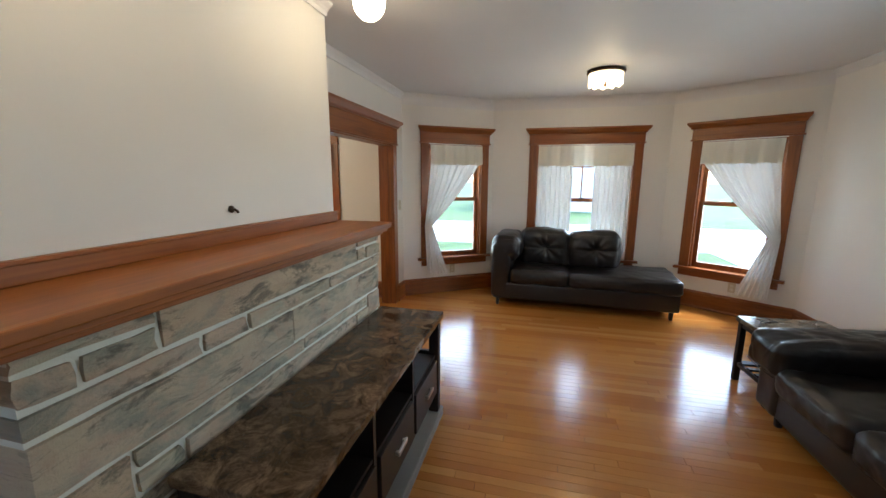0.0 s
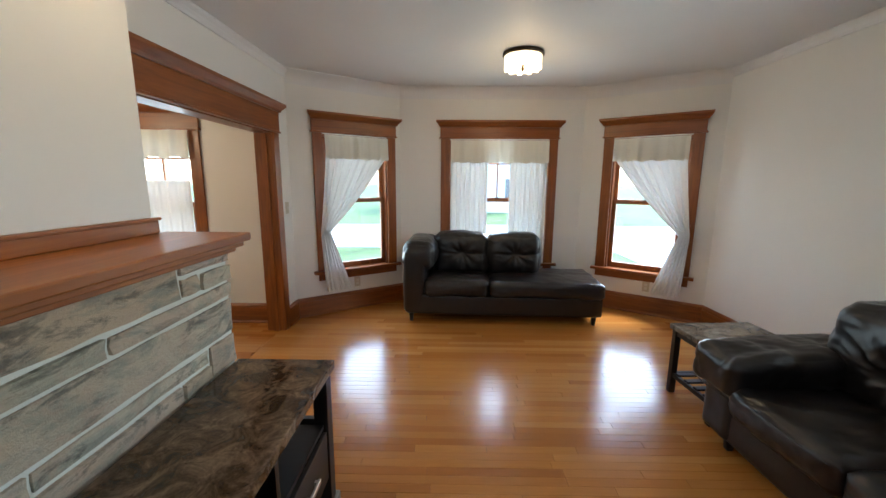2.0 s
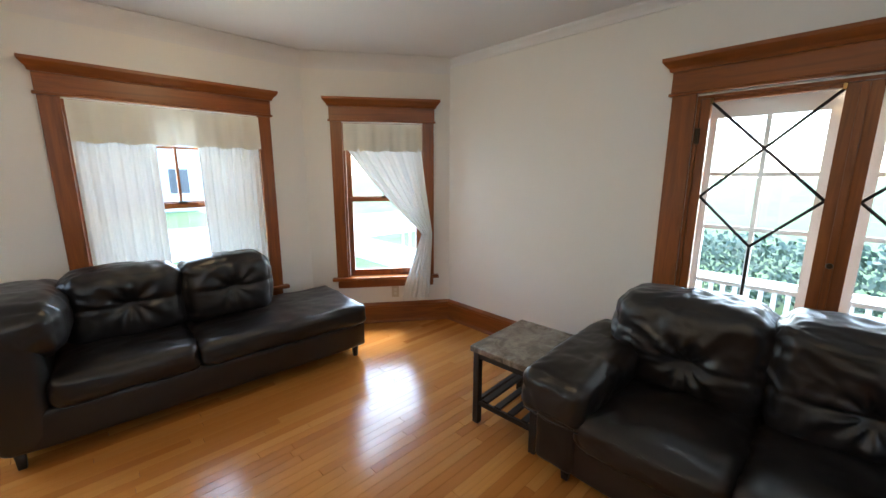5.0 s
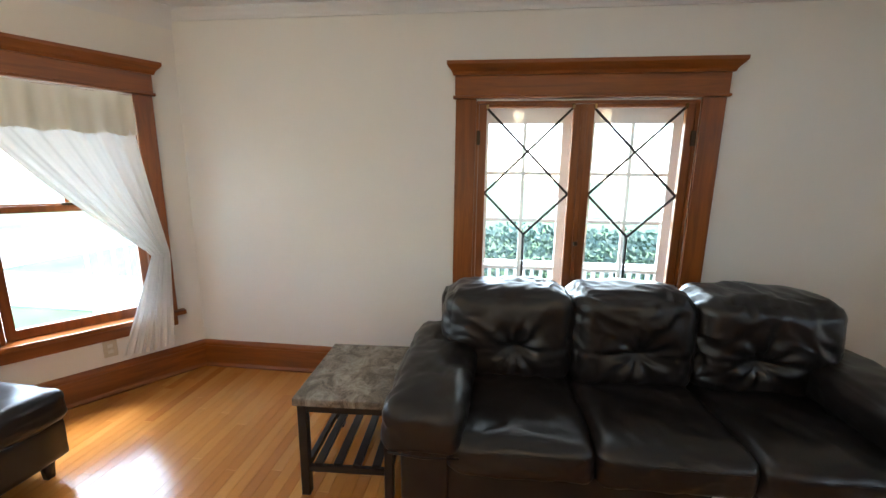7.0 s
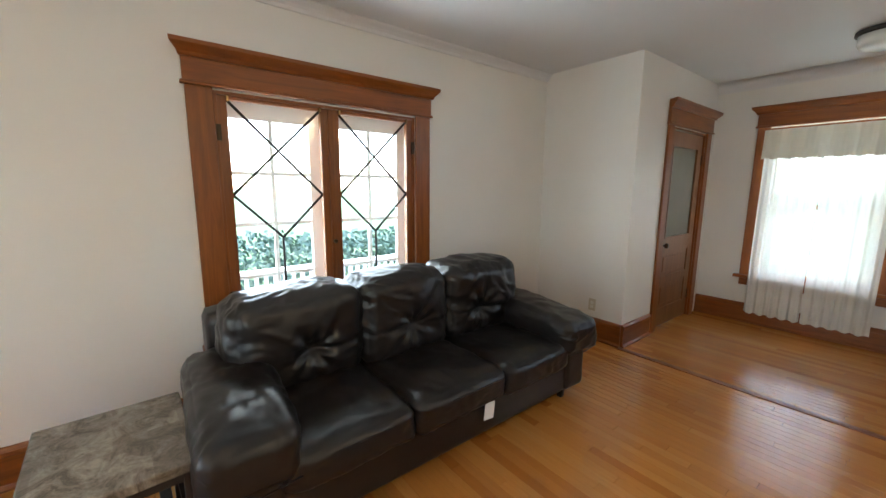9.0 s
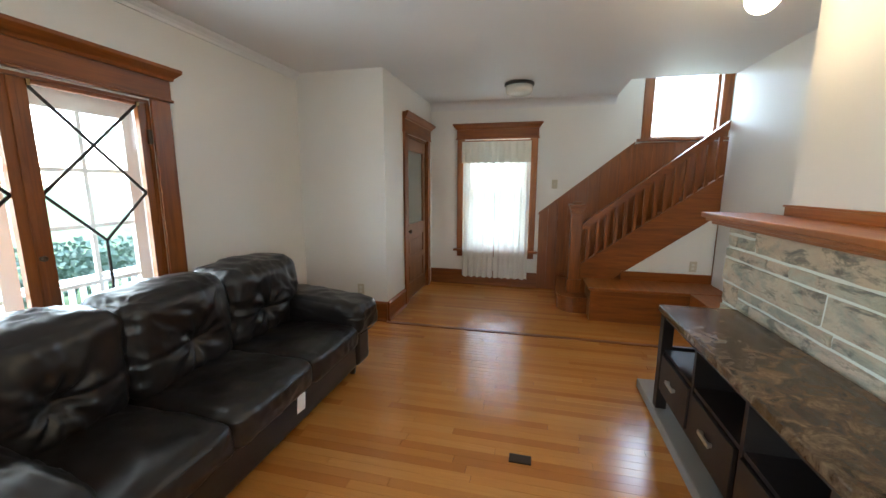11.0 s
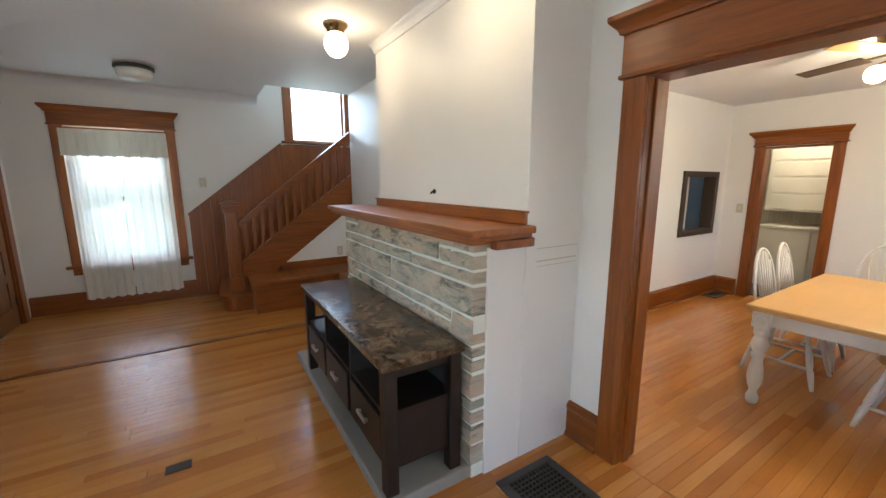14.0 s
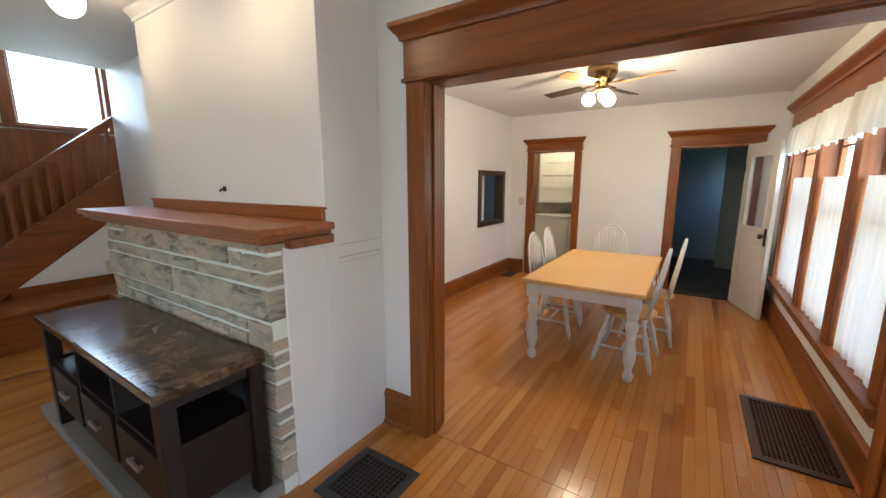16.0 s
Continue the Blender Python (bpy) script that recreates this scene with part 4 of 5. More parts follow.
def staircase():
    top = thing("staircase", Matrix.Identity(4), "varnished wooden staircase with square balusters climbing beside a paneled wall", "staircase", kind="structure")
    # bull-nosed first step
    bm = bmesh.new()
    pts = [(-0.26, STAIR_Y0), (0.12, STAIR_Y0), (0.17, 1.25)] + [(0.01 + 0.165 * math.cos(a), 1.44 + 0.22 * math.sin(a)) for a in [radians(v) for v in range(-10, 100, 12)]] + [(-0.13, 1.66), (-0.26, 1.66)]
    for z0, z1, grow in ((0, RISE - 0.03, 0.0), (RISE - 0.03, RISE, 0.02)):
        lo = [bm.verts.new((x + (grow if x > 0 else 0), y + (grow if y > 1.5 else 0), z0)) for x, y in pts]
        hi = [bm.verts.new((v.co.x, v.co.y, z1)) for v in lo]
        bm.faces.new(lo[::-1]), bm.faces.new(hi)
        for i in range(len(pts)):
            j = (i + 1) % len(pts)
            bm.faces.new((lo[i], lo[j], hi[j], hi[i]))
    bmesh.ops.recalc_face_normals(bm, faces=bm.faces)
    part("bottom_step", bm, WOOD[1], top, "bull-nosed wooden bottom step")
    # second tread runs out as a low bench along the foot of the stairs
    part("bench_riser", box(-1.418, -0.13, STAIR_Y0, 1.88, 0.0, 2 * RISE - 0.03), WOOD[0], top)
    part("bench_top", box(-1.418, -0.105, STAIR_Y0, 1.905, 2 * RISE - 0.03, 2 * RISE, bevel=0.006), M_MANTEL, top)
    part("bench_return", box(-1.418, -1.06, 1.906, 3.15, 0.0, 2 * RISE - 0.004), M_MANTEL, top)
    x = -0.13
    for i in range(2, 11):
        z = (i + 1) * RISE
        part("riser", box(x - RUN - 0.02, x - RUN, STAIR_Y0, STAIR_Y1, z - RISE, z - 0.028), WOOD[1], top)
        part("tread", box(x - 2 * RUN - 0.01, x - RUN + 0.025, STAIR_Y0, STAIR_Y1 + 0.03, z - 0.028, z, bevel=0.006), WOOD[1], top)
        x -= RUN
    # closed stringer
    k = RISE / RUN

    def sloped(name, x0, x1, z_at, low, high, y0, y1, mat, label=""):
        b = bmesh.new()
        v = [b.verts.new((xx, yy, z_at(xx) + dz)) for yy in (y0, y1) for xx, dz in ((x0, low), (x1, low), (x1, high), (x0, high))]
        for q in ((0, 1, 2, 3), (7, 6, 5, 4), (0, 4, 5, 1), (1, 5, 6, 2), (2, 6, 7, 3), (3, 7, 4, 0)):
            b.faces.new([v[i] for i in q])
        bmesh.ops.recalc_face_normals(b, faces=b.faces)
        return part(name, b, mat, top, label)

    line = lambda xx: 0.637 + (-0.242 - xx) * 0.748
    sloped("stringer", -0.06, -1.416, line, -0.40, 0.0, 1.40, 1.435, WOOD[0])
    sloped("stringer_cap", -0.06, -1.416, line, 0.0, 0.022, 1.39, 1.445, WOOD[0])
    rail = lambda xx: 1.06 + (-0.211 - xx) * 0.80
    sloped("handrail", -0.05, -1.416, rail, -0.035, 0.035, 1.385, 1.45, WOOD[0], "varnished wooden handrail")
    sloped("handrail_cap", -0.05, -1.416, rail, 0.035, 0.055, 1.375, 1.46, WOOD[0])
    for i in range(14):
        xx = -0.13 - i * 0.0945
        part("baluster", box(xx - 0.017, xx + 0.017, 1.40, 1.434, line(xx) + 0.01, rail(xx) - 0.02), WOOD[2], top)
    nx, ny = NEWEL
    part("newel_post", box(nx - 0.062, nx + 0.062, ny - 0.062, ny + 0.062, RISE, 1.15, bevel=0.005), WOOD[2], top, "square panelled newel post")
    part("newel_base", box(nx - 0.078, nx + 0.078, ny - 0.078, ny + 0.078, RISE, RISE + 0.16, bevel=0.006), WOOD[2], top)
    part("newel_neck", box(nx - 0.072, nx + 0.072, ny - 0.072, ny + 0.072, 1.10, 1.13, bevel=0.006), WOOD[2], top)
    part("newel_cap", box(nx - 0.095, nx + 0.095, ny - 0.095, ny + 0.095, 1.185, 1.215, bevel=0.008), WOOD[0], top)
    part("newel_cap_bed", box(nx - 0.08, nx + 0.08, ny - 0.08, ny + 0.08, 1.15, 1.185, bevel=0.008), WOOD[0], top)
    part("newel_top", box(nx - 0.05, nx + 0.05, ny - 0.05, ny + 0.05, 1.215, 1.24, bevel=0.012), WOOD[0], top)
    # wall under the flight
    b = bmesh.new()
    pr = [(-0.55, 2 * RISE), (-1.416, 2 * RISE), (-1.416, line(-1.416) - 0.398), (-0.55, line(-0.55) - 0.398)]
    lo, hi = [b.verts.new((px, 1.404, pz)) for px, pz in pr], [b.verts.new((px, 1.426, pz)) for px, pz in pr]
    b.faces.new(lo), b.faces.new(hi[::-1])
    for i in range(4):
        b.faces.new((lo[i], lo[(i + 1) % 4], hi[(i + 1) % 4], hi[i]))
    bmesh.ops.recalc_face_normals(b, faces=b.faces)
    part("spandrel", b, M_WALL, top, "white plaster under the stairs")
    part("spandrel_base", box(-1.416, -0.5, 1.427, 1.447, 2 * RISE, 2 * RISE + 0.10, bevel=0.004), WOOD[0], top)
    # boarded wainscot up the wall
    wt = lambda xx: 1.05 + (0.418 - xx) * 0.80
    xx = 0.42
    while xx > -2.6:
        b = bmesh.new()
        x1 = xx - 0.1208
        t0, t1 = min(wt(xx), 1.955), min(wt(x1), 1.955)
        v = [b.verts.new((px, py, pz)) for py in (HALL_Y + 0.002, HALL_Y + 0.018) for px, pz in ((xx, 0.0), (x1, 0.0), (x1, t1), (xx, t0))]
        for q in ((0, 1, 2, 3), (7, 6, 5, 4), (0, 4, 5, 1), (1, 5, 6, 2), (2, 6, 7, 3), (3, 7, 4, 0)):
            b.faces.new([v[i] for i in q])
        bmesh.ops.recalc_face_normals(b, faces=b.faces)
        part("wainscot_board", b, WOOD[2], top)
        xx -= 0.122
    sloped("wainscot_cap", 0.43, -0.71, wt, -0.012, 0.016, HALL_Y + 0.002, HALL_Y + 0.03, WOOD[0])


staircase()


# ---- sofas ----
def sofa_foot(top, x, y):
    part("foot", lathe([(0.022, 0), (0.03, 0.09)], 4, Matrix.Translation((x, y, 0)) @ pose(0, 0, 0, 0, 0, 45)), M_ESPRESSO, top, "tapered dark wood foot")


def three_seat_sofa():
    """Built with x along its length, front towards -y, origin at the middle of the front on the floor."""
    m = Matrix.Translation((1.70, 4.50, 0)) @ pose(0, 0, 0, 0, 0, -90)
    top = thing("three_seat_sofa", m, "creased black leather three-seat sofa under the leaded window", "sofa")
    L = 1.04
    part("base", puff(-L, L, 0.02, 0.98, 0.075, 0.30, 0.03, 0.0, 0.003, 12, 1.0), M_LEATHER, top)
    part("back_frame", puff(-L + 0.02, L - 0.02, 0.80, 1.02, 0.08, 0.80, 0.06, 0.0, 0.004, 12, 2.0), M_LEATHER, top)
    cw = 0.60
    for i in range(3):
        x0 = -0.90 + i * cw
        seat = part("seat_cushion", puff(x0 + 0.003, x0 + cw - 0.003, -0.02, 0.76, 0.26, 0.435, 0.05, 0.02, 0.012, 34, 3.0 + i), M_LEATHER, top)
        part("piping", add_tube(bmesh.new(), [(x0 + 0.05, -0.022, 0.395), (x0 + cw / 2, -0.032, 0.398), (x0 + cw - 0.05, -0.022, 0.395)], 0.004, 6), M_LEATHER, seat)
        part("back_cushion", puff(x0 - 0.06 * (i == 0) + 0.004, x0 + cw + 0.06 * (i == 2) - 0.004, 0.50, 0.86, 0.40, 0.905 - 0.015 * (i == 0), 0.085, 0.03, 0.018, 48, 7.0 + i * 3, tuft=(x0 + cw / 2 + (0.0, 0.02, -0.02)[i], 0.49, 0.60)), M_LEATHER, top)
    for s in (-1, 1):
        x0, x1 = sorted((s * 0.88, s * 1.10))
        arm = part("arm", puff(x0, x1, 0.0, 0.92, 0.08, 0.46, 0.04, 0.0, 0.004, 14, 11.0 + s), M_LEATHER, top)
        xa, xb = sorted((s * 0.80, s * 1.13))
        pad = puff(xa, xb, -0.05, 0.80, 0.44, 0.63, 0.06, 0.012, 0.016, 40, 15.0 + s)
        for v in pad.verts:
            fall = max(0.0, min(1.0, (0.8 - v.co.y) / 0.85)) ** 2
            v.co.z -= 0.06 * fall * (1.0 if v.co.z > 0.5 else 1.5)
            v.co.x += s * 0.03 * fall
        part("arm_pad", pad, M_LEATHER, arm)
        part("arm_seam", add_tube(bmesh.new(), [(s * 0.84, -0.052, 0.375), (s * 0.98, -0.062, 0.37), (s * 1.13, -0.052, 0.375)], 0.004, 6), M_LEATHER, arm)
    for x in (-0.95, 0.95):
        sofa_foot(top, x, 0.08), sofa_foot(top, x, 0.92)
    tag = single("paper_tag", box(-0.036, 0.036, -0.003, 0.0, -0.048, 0.048), M_TAG, "small white paper tag hanging on the sofa front", "tag", m=m @ Matrix.Translation((0.16, -0.012, 0.235)) @ pose(0, 0, 0, 0, 6, 0))


three_seat_sofa()


def chaise_sofa():
    m = Matrix.Translation((0.79, 7.31, 0)) @ pose(0, 0, 0, 0, 0, -2.5)
    top = thing("chaise_sofa", m, "black leather one-armed chaise sofa with two back cushions before the bay", "sofa")
    part("base", puff(-1.02, 1.0, 0.0, 0.74, 0.09, 0.31, 0.035, 0.0, 0.003, 14, 21.0), M_LEATHER, top)
    part("arm", puff(-1.06, -0.83, -0.0, 0.78, 0.09, 0.77, 0.06, 0.01, 0.006, 16, 22.0), M_LEATHER, top)
    part("arm_pad", puff(-1.07, -0.74, 0.02, 0.74, 0.56, 0.85, 0.09, 0.02, 0.013, 34, 23.0), M_LEATHER, top)
    part("back_frame", puff(-1.0, 0.42, 0.60, 0.80, 0.10, 0.80, 0.06, 0.0, 0.005, 14, 24.0), M_LEATHER, top)
    for i, (x0, x1) in enumerate(((-0.76, -0.165), (-0.16, 0.42))):
        part("back_cushion", puff(x0, x1, 0.40, 0.70, 0.44, 0.885, 0.08, 0.03, 0.012, 40, 25.0 + i, tuft=((x0 + x1) / 2 + 0.02, 0.39, 0.68)), M_LEATHER, top)
    part("seat_cushion", puff(-0.83, -0.165, -0.02, 0.56, 0.29, 0.465, 0.05, 0.02, 0.012, 30, 27.0), M_LEATHER, top)
    part("seat_cushion", puff(-0.16, 1.01, -0.02, 0.74, 0.29, 0.455, 0.05, 0.015, 0.012, 34, 28.0), M_LEATHER, top)
    for x in (-0.98, 0.93):
        sofa_foot(top, x, 0.07), sofa_foot(top, x, 0.68)


chaise_sofa()


def end_table():
    m = Matrix.Translation((1.775, 5.86, 0)) @ pose(0, 0, 0, 0, 0, 3)
    top = thing("end_table", m, "square end table with grey faux marble top and black slatted shelf", "table")
    part("tabletop", box(0.0, 0.57, -0.23, 0.23, 0.465, 0.503, bevel=0.006), M_MARBLE2, top, "grey-brown faux marble top")
    for x in (0.035, 0.53):
        for y in (-0.195, 0.195):
            part("leg", box(x - 0.02, x + 0.02, y - 0.02, y + 0.02, 0, 0.465, bevel=0.003), M_ESPRESSO, top)
    for y in (-0.195, 0.195):
        part("apron", box(0.055, 0.51, y - 0.012, y + 0.012, 0.425, 0.465), M_ESPRESSO, top)
        part("stretcher", box(0.055, 0.51, y - 0.012, y + 0.012, 0.12, 0.15), M_ESPRESSO, top)
    for x in (0.035, 0.53):
        part("apron", box(x - 0.012, x + 0.012, -0.175, 0.175, 0.425, 0.465), M_ESPRESSO, top)
    for i in range(4):
        y = -0.135 + i * 0.09
        part("slat", box(0.03, 0.535, y - 0.02, y + 0.02, 0.15, 0.164, bevel=0.002), M_ESPRESSO, top)
    for x in (0.035, 0.53):
        part("stretcher", box(x - 0.01, x + 0.01, -0.175, 0.175, 0.12, 0.149), M_ESPRESSO, top)


end_table()


def tv_stand():
    """x runs along the length (north), front towards -y turned to the room."""
    m = Matrix.Translation((-0.30, 4.295, 0.065)) @ pose(0, 0, 0, 0, 0, 90)
    top = thing("tv_stand", m, "dark espresso TV stand with brown faux marble top on the hearth", "TV stand")
    part("tabletop", box(-0.745, 0.745, -0.015, 0.40, 0.605, 0.645, bevel=0.005), M_MARBLE, top, "polished brown faux marble top")
    for x in (-0.70, 0.70):
        for y in (0.03, 0.36):
            part("leg", box(x - 0.03, x + 0.03, y - 0.03, y + 0.03, 0, 0.605, bevel=0.003), M_ESPRESSO, top)
    part("bottom_board", box(-0.67, 0.67, 0.02, 0.375, 0.11, 0.135), M_ESPRESSO, top)
    part("middle_shelf", box(-0.67, 0.67, 0.02, 0.375, 0.365, 0.385), M_ESPRESSO, top)
    part("top_rail", box(-0.67, 0.67, 0.01, 0.03, 0.575, 0.605), M_ESPRESSO, top)
    part("back_panel", box(-0.67, 0.67, 0.372, 0.382, 0.135, 0.60), M_BLACK, top)
    for s in (-1, 1):
        part("side_panel", box(s * 0.70 - 0.012, s * 0.70 + 0.012, 0.06, 0.33, 0.12, 0.40), M_ESPRESSO, top)
        part("side_rail", box(s * 0.70 - 0.014, s * 0.70 + 0.014, 0.06, 0.33, 0.555, 0.605), M_ESPRESSO, top)
    for x in (-0.235, 0.235):
        part("divider", box(x - 0.012, x + 0.012, 0.015, 0.372, 0.135, 0.605), M_ESPRESSO, top)
    for x in (-0.455, 0.0, 0.455):
        w = 0.205
        d = part("drawer", box(x - w, x + w, 0.004, 0.022, 0.14, 0.36, bevel=0.003), M_ESPRESSO, top)
        h = bmesh.new()
        add_box(h, x - 0.055, x + 0.055, -0.018, -0.006, 0.247, 0.268, bevel=0.003)
        add_box(h, x - 0.05, x - 0.035, -0.006, 0.004, 0.25, 0.265), add_box(h, x + 0.035, x + 0.05, -0.006, 0.004, 0.25, 0.265)
        part("handle", h, M_STEEL, d, "brushed steel bar handle")


tv_stand()

# ---- curtains ----
for mm, flip, seed in ((wall_spot(A, B, W1), 1, 1), (wall_spot(C, D, W3), -1, 2)):
    cloth("valance", mm, -0.36, 0.36, 1.945, 1.70, M_VALANCE, "short cream cotton valance across the window top", folds=4, depth=0.012, y=-0.05, hem=0.006, seed=seed, group="window valances", category="valance")
    cloth("tied_curtain", mm, -0.35, 0.35, 1.90, 0.27, M_CURTAIN, "white curtain swept aside and tied at the casing", folds=6, depth=0.014, y=-0.028, y_low=-0.07, hem=0.008, pinch=(-0.40 * flip, 0.93, 0.10), seed=seed + 5, group="tied curtains")
    rd = single("curtain_rod", rod((-0.37, -0.012, 1.915), (0.37, -0.012, 1.915), 0.006), M_BRASS, "thin brass curtain rod under the head casing", "curtain rod", "curtain rods", m=mm)
m2 = wall_spot(B, C, W2)
cloth("valance", m2, -0.57, 0.57, 1.945, 1.69, M_VALANCE, "short cream cotton valance across the wide window", folds=6, depth=0.012, y=-0.06, hem=0.006, seed=4, group="window valances", category="valance")
cloth("long_curtain", m2, -0.57, -0.13, 1.90, 0.30, M_CURTAIN, "long white pleated curtain behind the sofa", folds=6, depth=0.02, y=-0.006, seed=8, group="long curtains")
cloth("long_curtain", m2, 0.13, 0.57, 1.90, 0.30, M_CURTAIN, "long white pleated curtain behind the sofa", folds=6, depth=0.02, y=-0.006, seed=9, group="long curtains")
m5 = wall_spot(H0, H1, W5)
cloth("valance", m5, -0.46, 0.46, 2.00, 1.72, M_VALANCE, "cream lace valance on the hall window", folds=8, depth=0.012, y=-0.115, hem=0.006, seed=14, group="window valances", category="valance")
cloth("lace_curtain", m5, -0.45, -0.01, 1.96, 0.13, M_SHEER, "sheer white lace curtain with scalloped hem", folds=5, depth=0.012, y=-0.066, hem=0.01, seed=15, group="lace curtains")
cloth("lace_curtain", m5, 0.0, 0.46, 1.96, 0.13, M_SHEER, "sheer white lace curtain with scalloped hem", folds=5, depth=0.012, y=-0.066, hem=0.01, seed=16, group="lace curtains")
for a, b, sd in ((-1.34, -0.34, 21), (-0.26, 0.54, 22), (0.62, 1.34, 23)):
    cloth("cafe_curtain", DWM, a + 0.05, b - 0.05, 1.46, 0.40, M_CURTAIN, "white cafe curtain over the lower sash", folds=5, depth=0.010, y=0.03, hem=0.012, seed=sd, group="cafe curtains")
for a, b, sd in ((-1.36, 0.07, 31), (0.08, 1.36, 32)):
    cloth("valance", DWM, a, b, 1.94, 1.68, M_VALANCE, "cream scalloped valance over the dining windows", folds=6, depth=0.02, y=-0.03, hem=0.012, seed=sd, group="window valances", category="valance")

# ---- dining furniture ----
def turned_leg(h):
    return [(0.018, 0), (0.032, 0.015), (0.036, 0.05), (0.024, 0.08), (0.022, 0.10), (0.034, 0.13), (0.044, 0.19), (0.040, 0.25), (0.028, 0.31), (0.034, 0.325), (0.034, 0.34), (0.026, 0.355), (0.042, 0.39), (0.046, 0.42), (0.036, 0.455), (0.028, 0.465), (0.040, 0.48), (0.040, h - 0.13)]


TABLE = (-3.40, 5.875)


def dining_table():
    top = thing("dining_table", Matrix.Translation((*TABLE, 0)), "farmhouse dining table with light wood top and white turned legs", "table")
    H = 0.68
    hx, hy = 0.78, 0.435
    bm = box(-hx, hx, -hy, hy, H - 0.028, H, bevel=0.008)
    part("tabletop", bm, M_TABLETOP, top, "light honey maple top with shaped edge")
    bm2 = box(-hx + 0.012, hx - 0.012, -hy + 0.012, hy - 0.012, H - 0.04, H - 0.028, bevel=0.004)
    part("tabletop_edge", bm2, M_TABLETOP, top)
    for sx in (-1, 1):
        for sy in (-1, 1):
            c = Matrix.Translation((sx * 0.70, sy * 0.36, 0))
            leg = part("leg", lathe(turned_leg(H - 0.02), 18, c), M_OLDWHITE, top, "distressed white turned leg")
            part("leg_block", box(sx * 0.70 - 0.046, sx * 0.70 + 0.046, sy * 0.36 - 0.046, sy * 0.36 + 0.046, H - 0.15, H - 0.04, bevel=0.004), M_OLDWHITE, leg)
            part("rosette", lathe([(0.03, 0), (0.03, 0.004), (0.022, 0.006), (0.018, 0.003), (0.012, 0.006), (0.002, 0.008)], 16, Matrix.Translation((sx * 0.746, sy * 0.36, H - 0.095)) @ pose(0, 0, 0, 0, 90 * sx, 0)), M_OLDWHITE, leg)
    for sy in (-1, 1):
        part("apron", box(-0.655, 0.655, sy * 0.36 - 0.012, sy * 0.36 + 0.012, H - 0.13, H - 0.04), M_OLDWHITE, top)
    for sx in (-1, 1):
        part("apron", box(sx * 0.70 - 0.012, sx * 0.70 + 0.012, -0.315, 0.315, H - 0.13, H - 0.04), M_OLDWHITE, top)


dining_table()


def windsor_chair(m, label):
    """Seat centred on the origin, its back towards +y."""
    top = thing("dining_chair", m, label, "chair", "dining chairs")
    bm = bmesh.new()
    add_lathe(bm, [(0.12, 0.395), (0.20, 0.40), (0.215, 0.415), (0.20, 0.43), (0.05, 0.424)], 24, Matrix.Diagonal((1.0, 0.95, 1, 1)))
    part("seat", bm, M_TABLETOP, top, "light wood saddle seat")
    feet = []
    for sx in (-1, 1):
        for sy in (-1, 1):
            a, b = Vector((sx * 0.13, sy * 0.12, 0.40)), Vector((sx * 0.20, sy * 0.21, 0.0))
            q = Matrix.Translation(b) @ (a - b).to_track_quat("Z", "Y").to_matrix().to_4x4()
            n = (a - b).length
            part("leg", lathe([(0.011, 0), (0.016, 0.06), (0.02, 0.13), (0.013, 0.15), (0.02, 0.17), (0.021, 0.26), (0.013, 0.32), (0.013, n)], 10, q), M_OLDWHITE, top)
    for sx in (-1, 1):
        part("stretcher", rod((sx * 0.177, -0.18, 0.14), (sx * 0.177, 0.18, 0.14), 0.011), M_OLDWHITE, top)
    part("stretcher", rod((-0.177, 0, 0.14), (0.177, 0, 0.14), 0.011), M_OLDWHITE, top)
    hoop = []
    for k in range(21):
        a = math.pi * k / 20
        z = 0.43 + 0.50 * math.sin(a) ** 0.7
        hoop.append((0.19 * math.cos(a) * (1 + 0.12 * math.sin(a)), 0.16 + 0.17 * (z - 0.43), z))
    part("back_hoop", add_tube(bmesh.new(), hoop, 0.011), M_OLDWHITE, top, "white bent bow back")
    for i in range(7):
        u = -0.12 + i * 0.04
        zt = 0.43 + 0.50 * max(0.05, 1 - (u * 1.05 / 0.205) ** 2) ** 0.35 * 0.985
        part("spindle", rod((u * 0.85, 0.15, 0.42), (u * 1.1, 0.16 + 0.17 * (zt - 0.43), zt), 0.006, 6), M_OLDWHITE, top)
    return top


CH = "white painted bow-back dining chair with a natural wood seat"
tx, ty = TABLE
c0 = windsor_chair(Matrix.Translation((tx - 0.02, ty - 0.40, 0)) @ pose(0, 0, 0, 0, 0, 180), CH)
for px, py, a in ((tx - 0.52, ty - 0.42, 183), (tx + 0.30, ty + 0.29, -3), (tx - 0.32, ty + 0.38, 2), (tx - 0.93, ty - 0.12, 90)):
    copy_thing(c0, Matrix.Translation((px, py, 0)) @ pose(0, 0, 0, 0, 0, a))


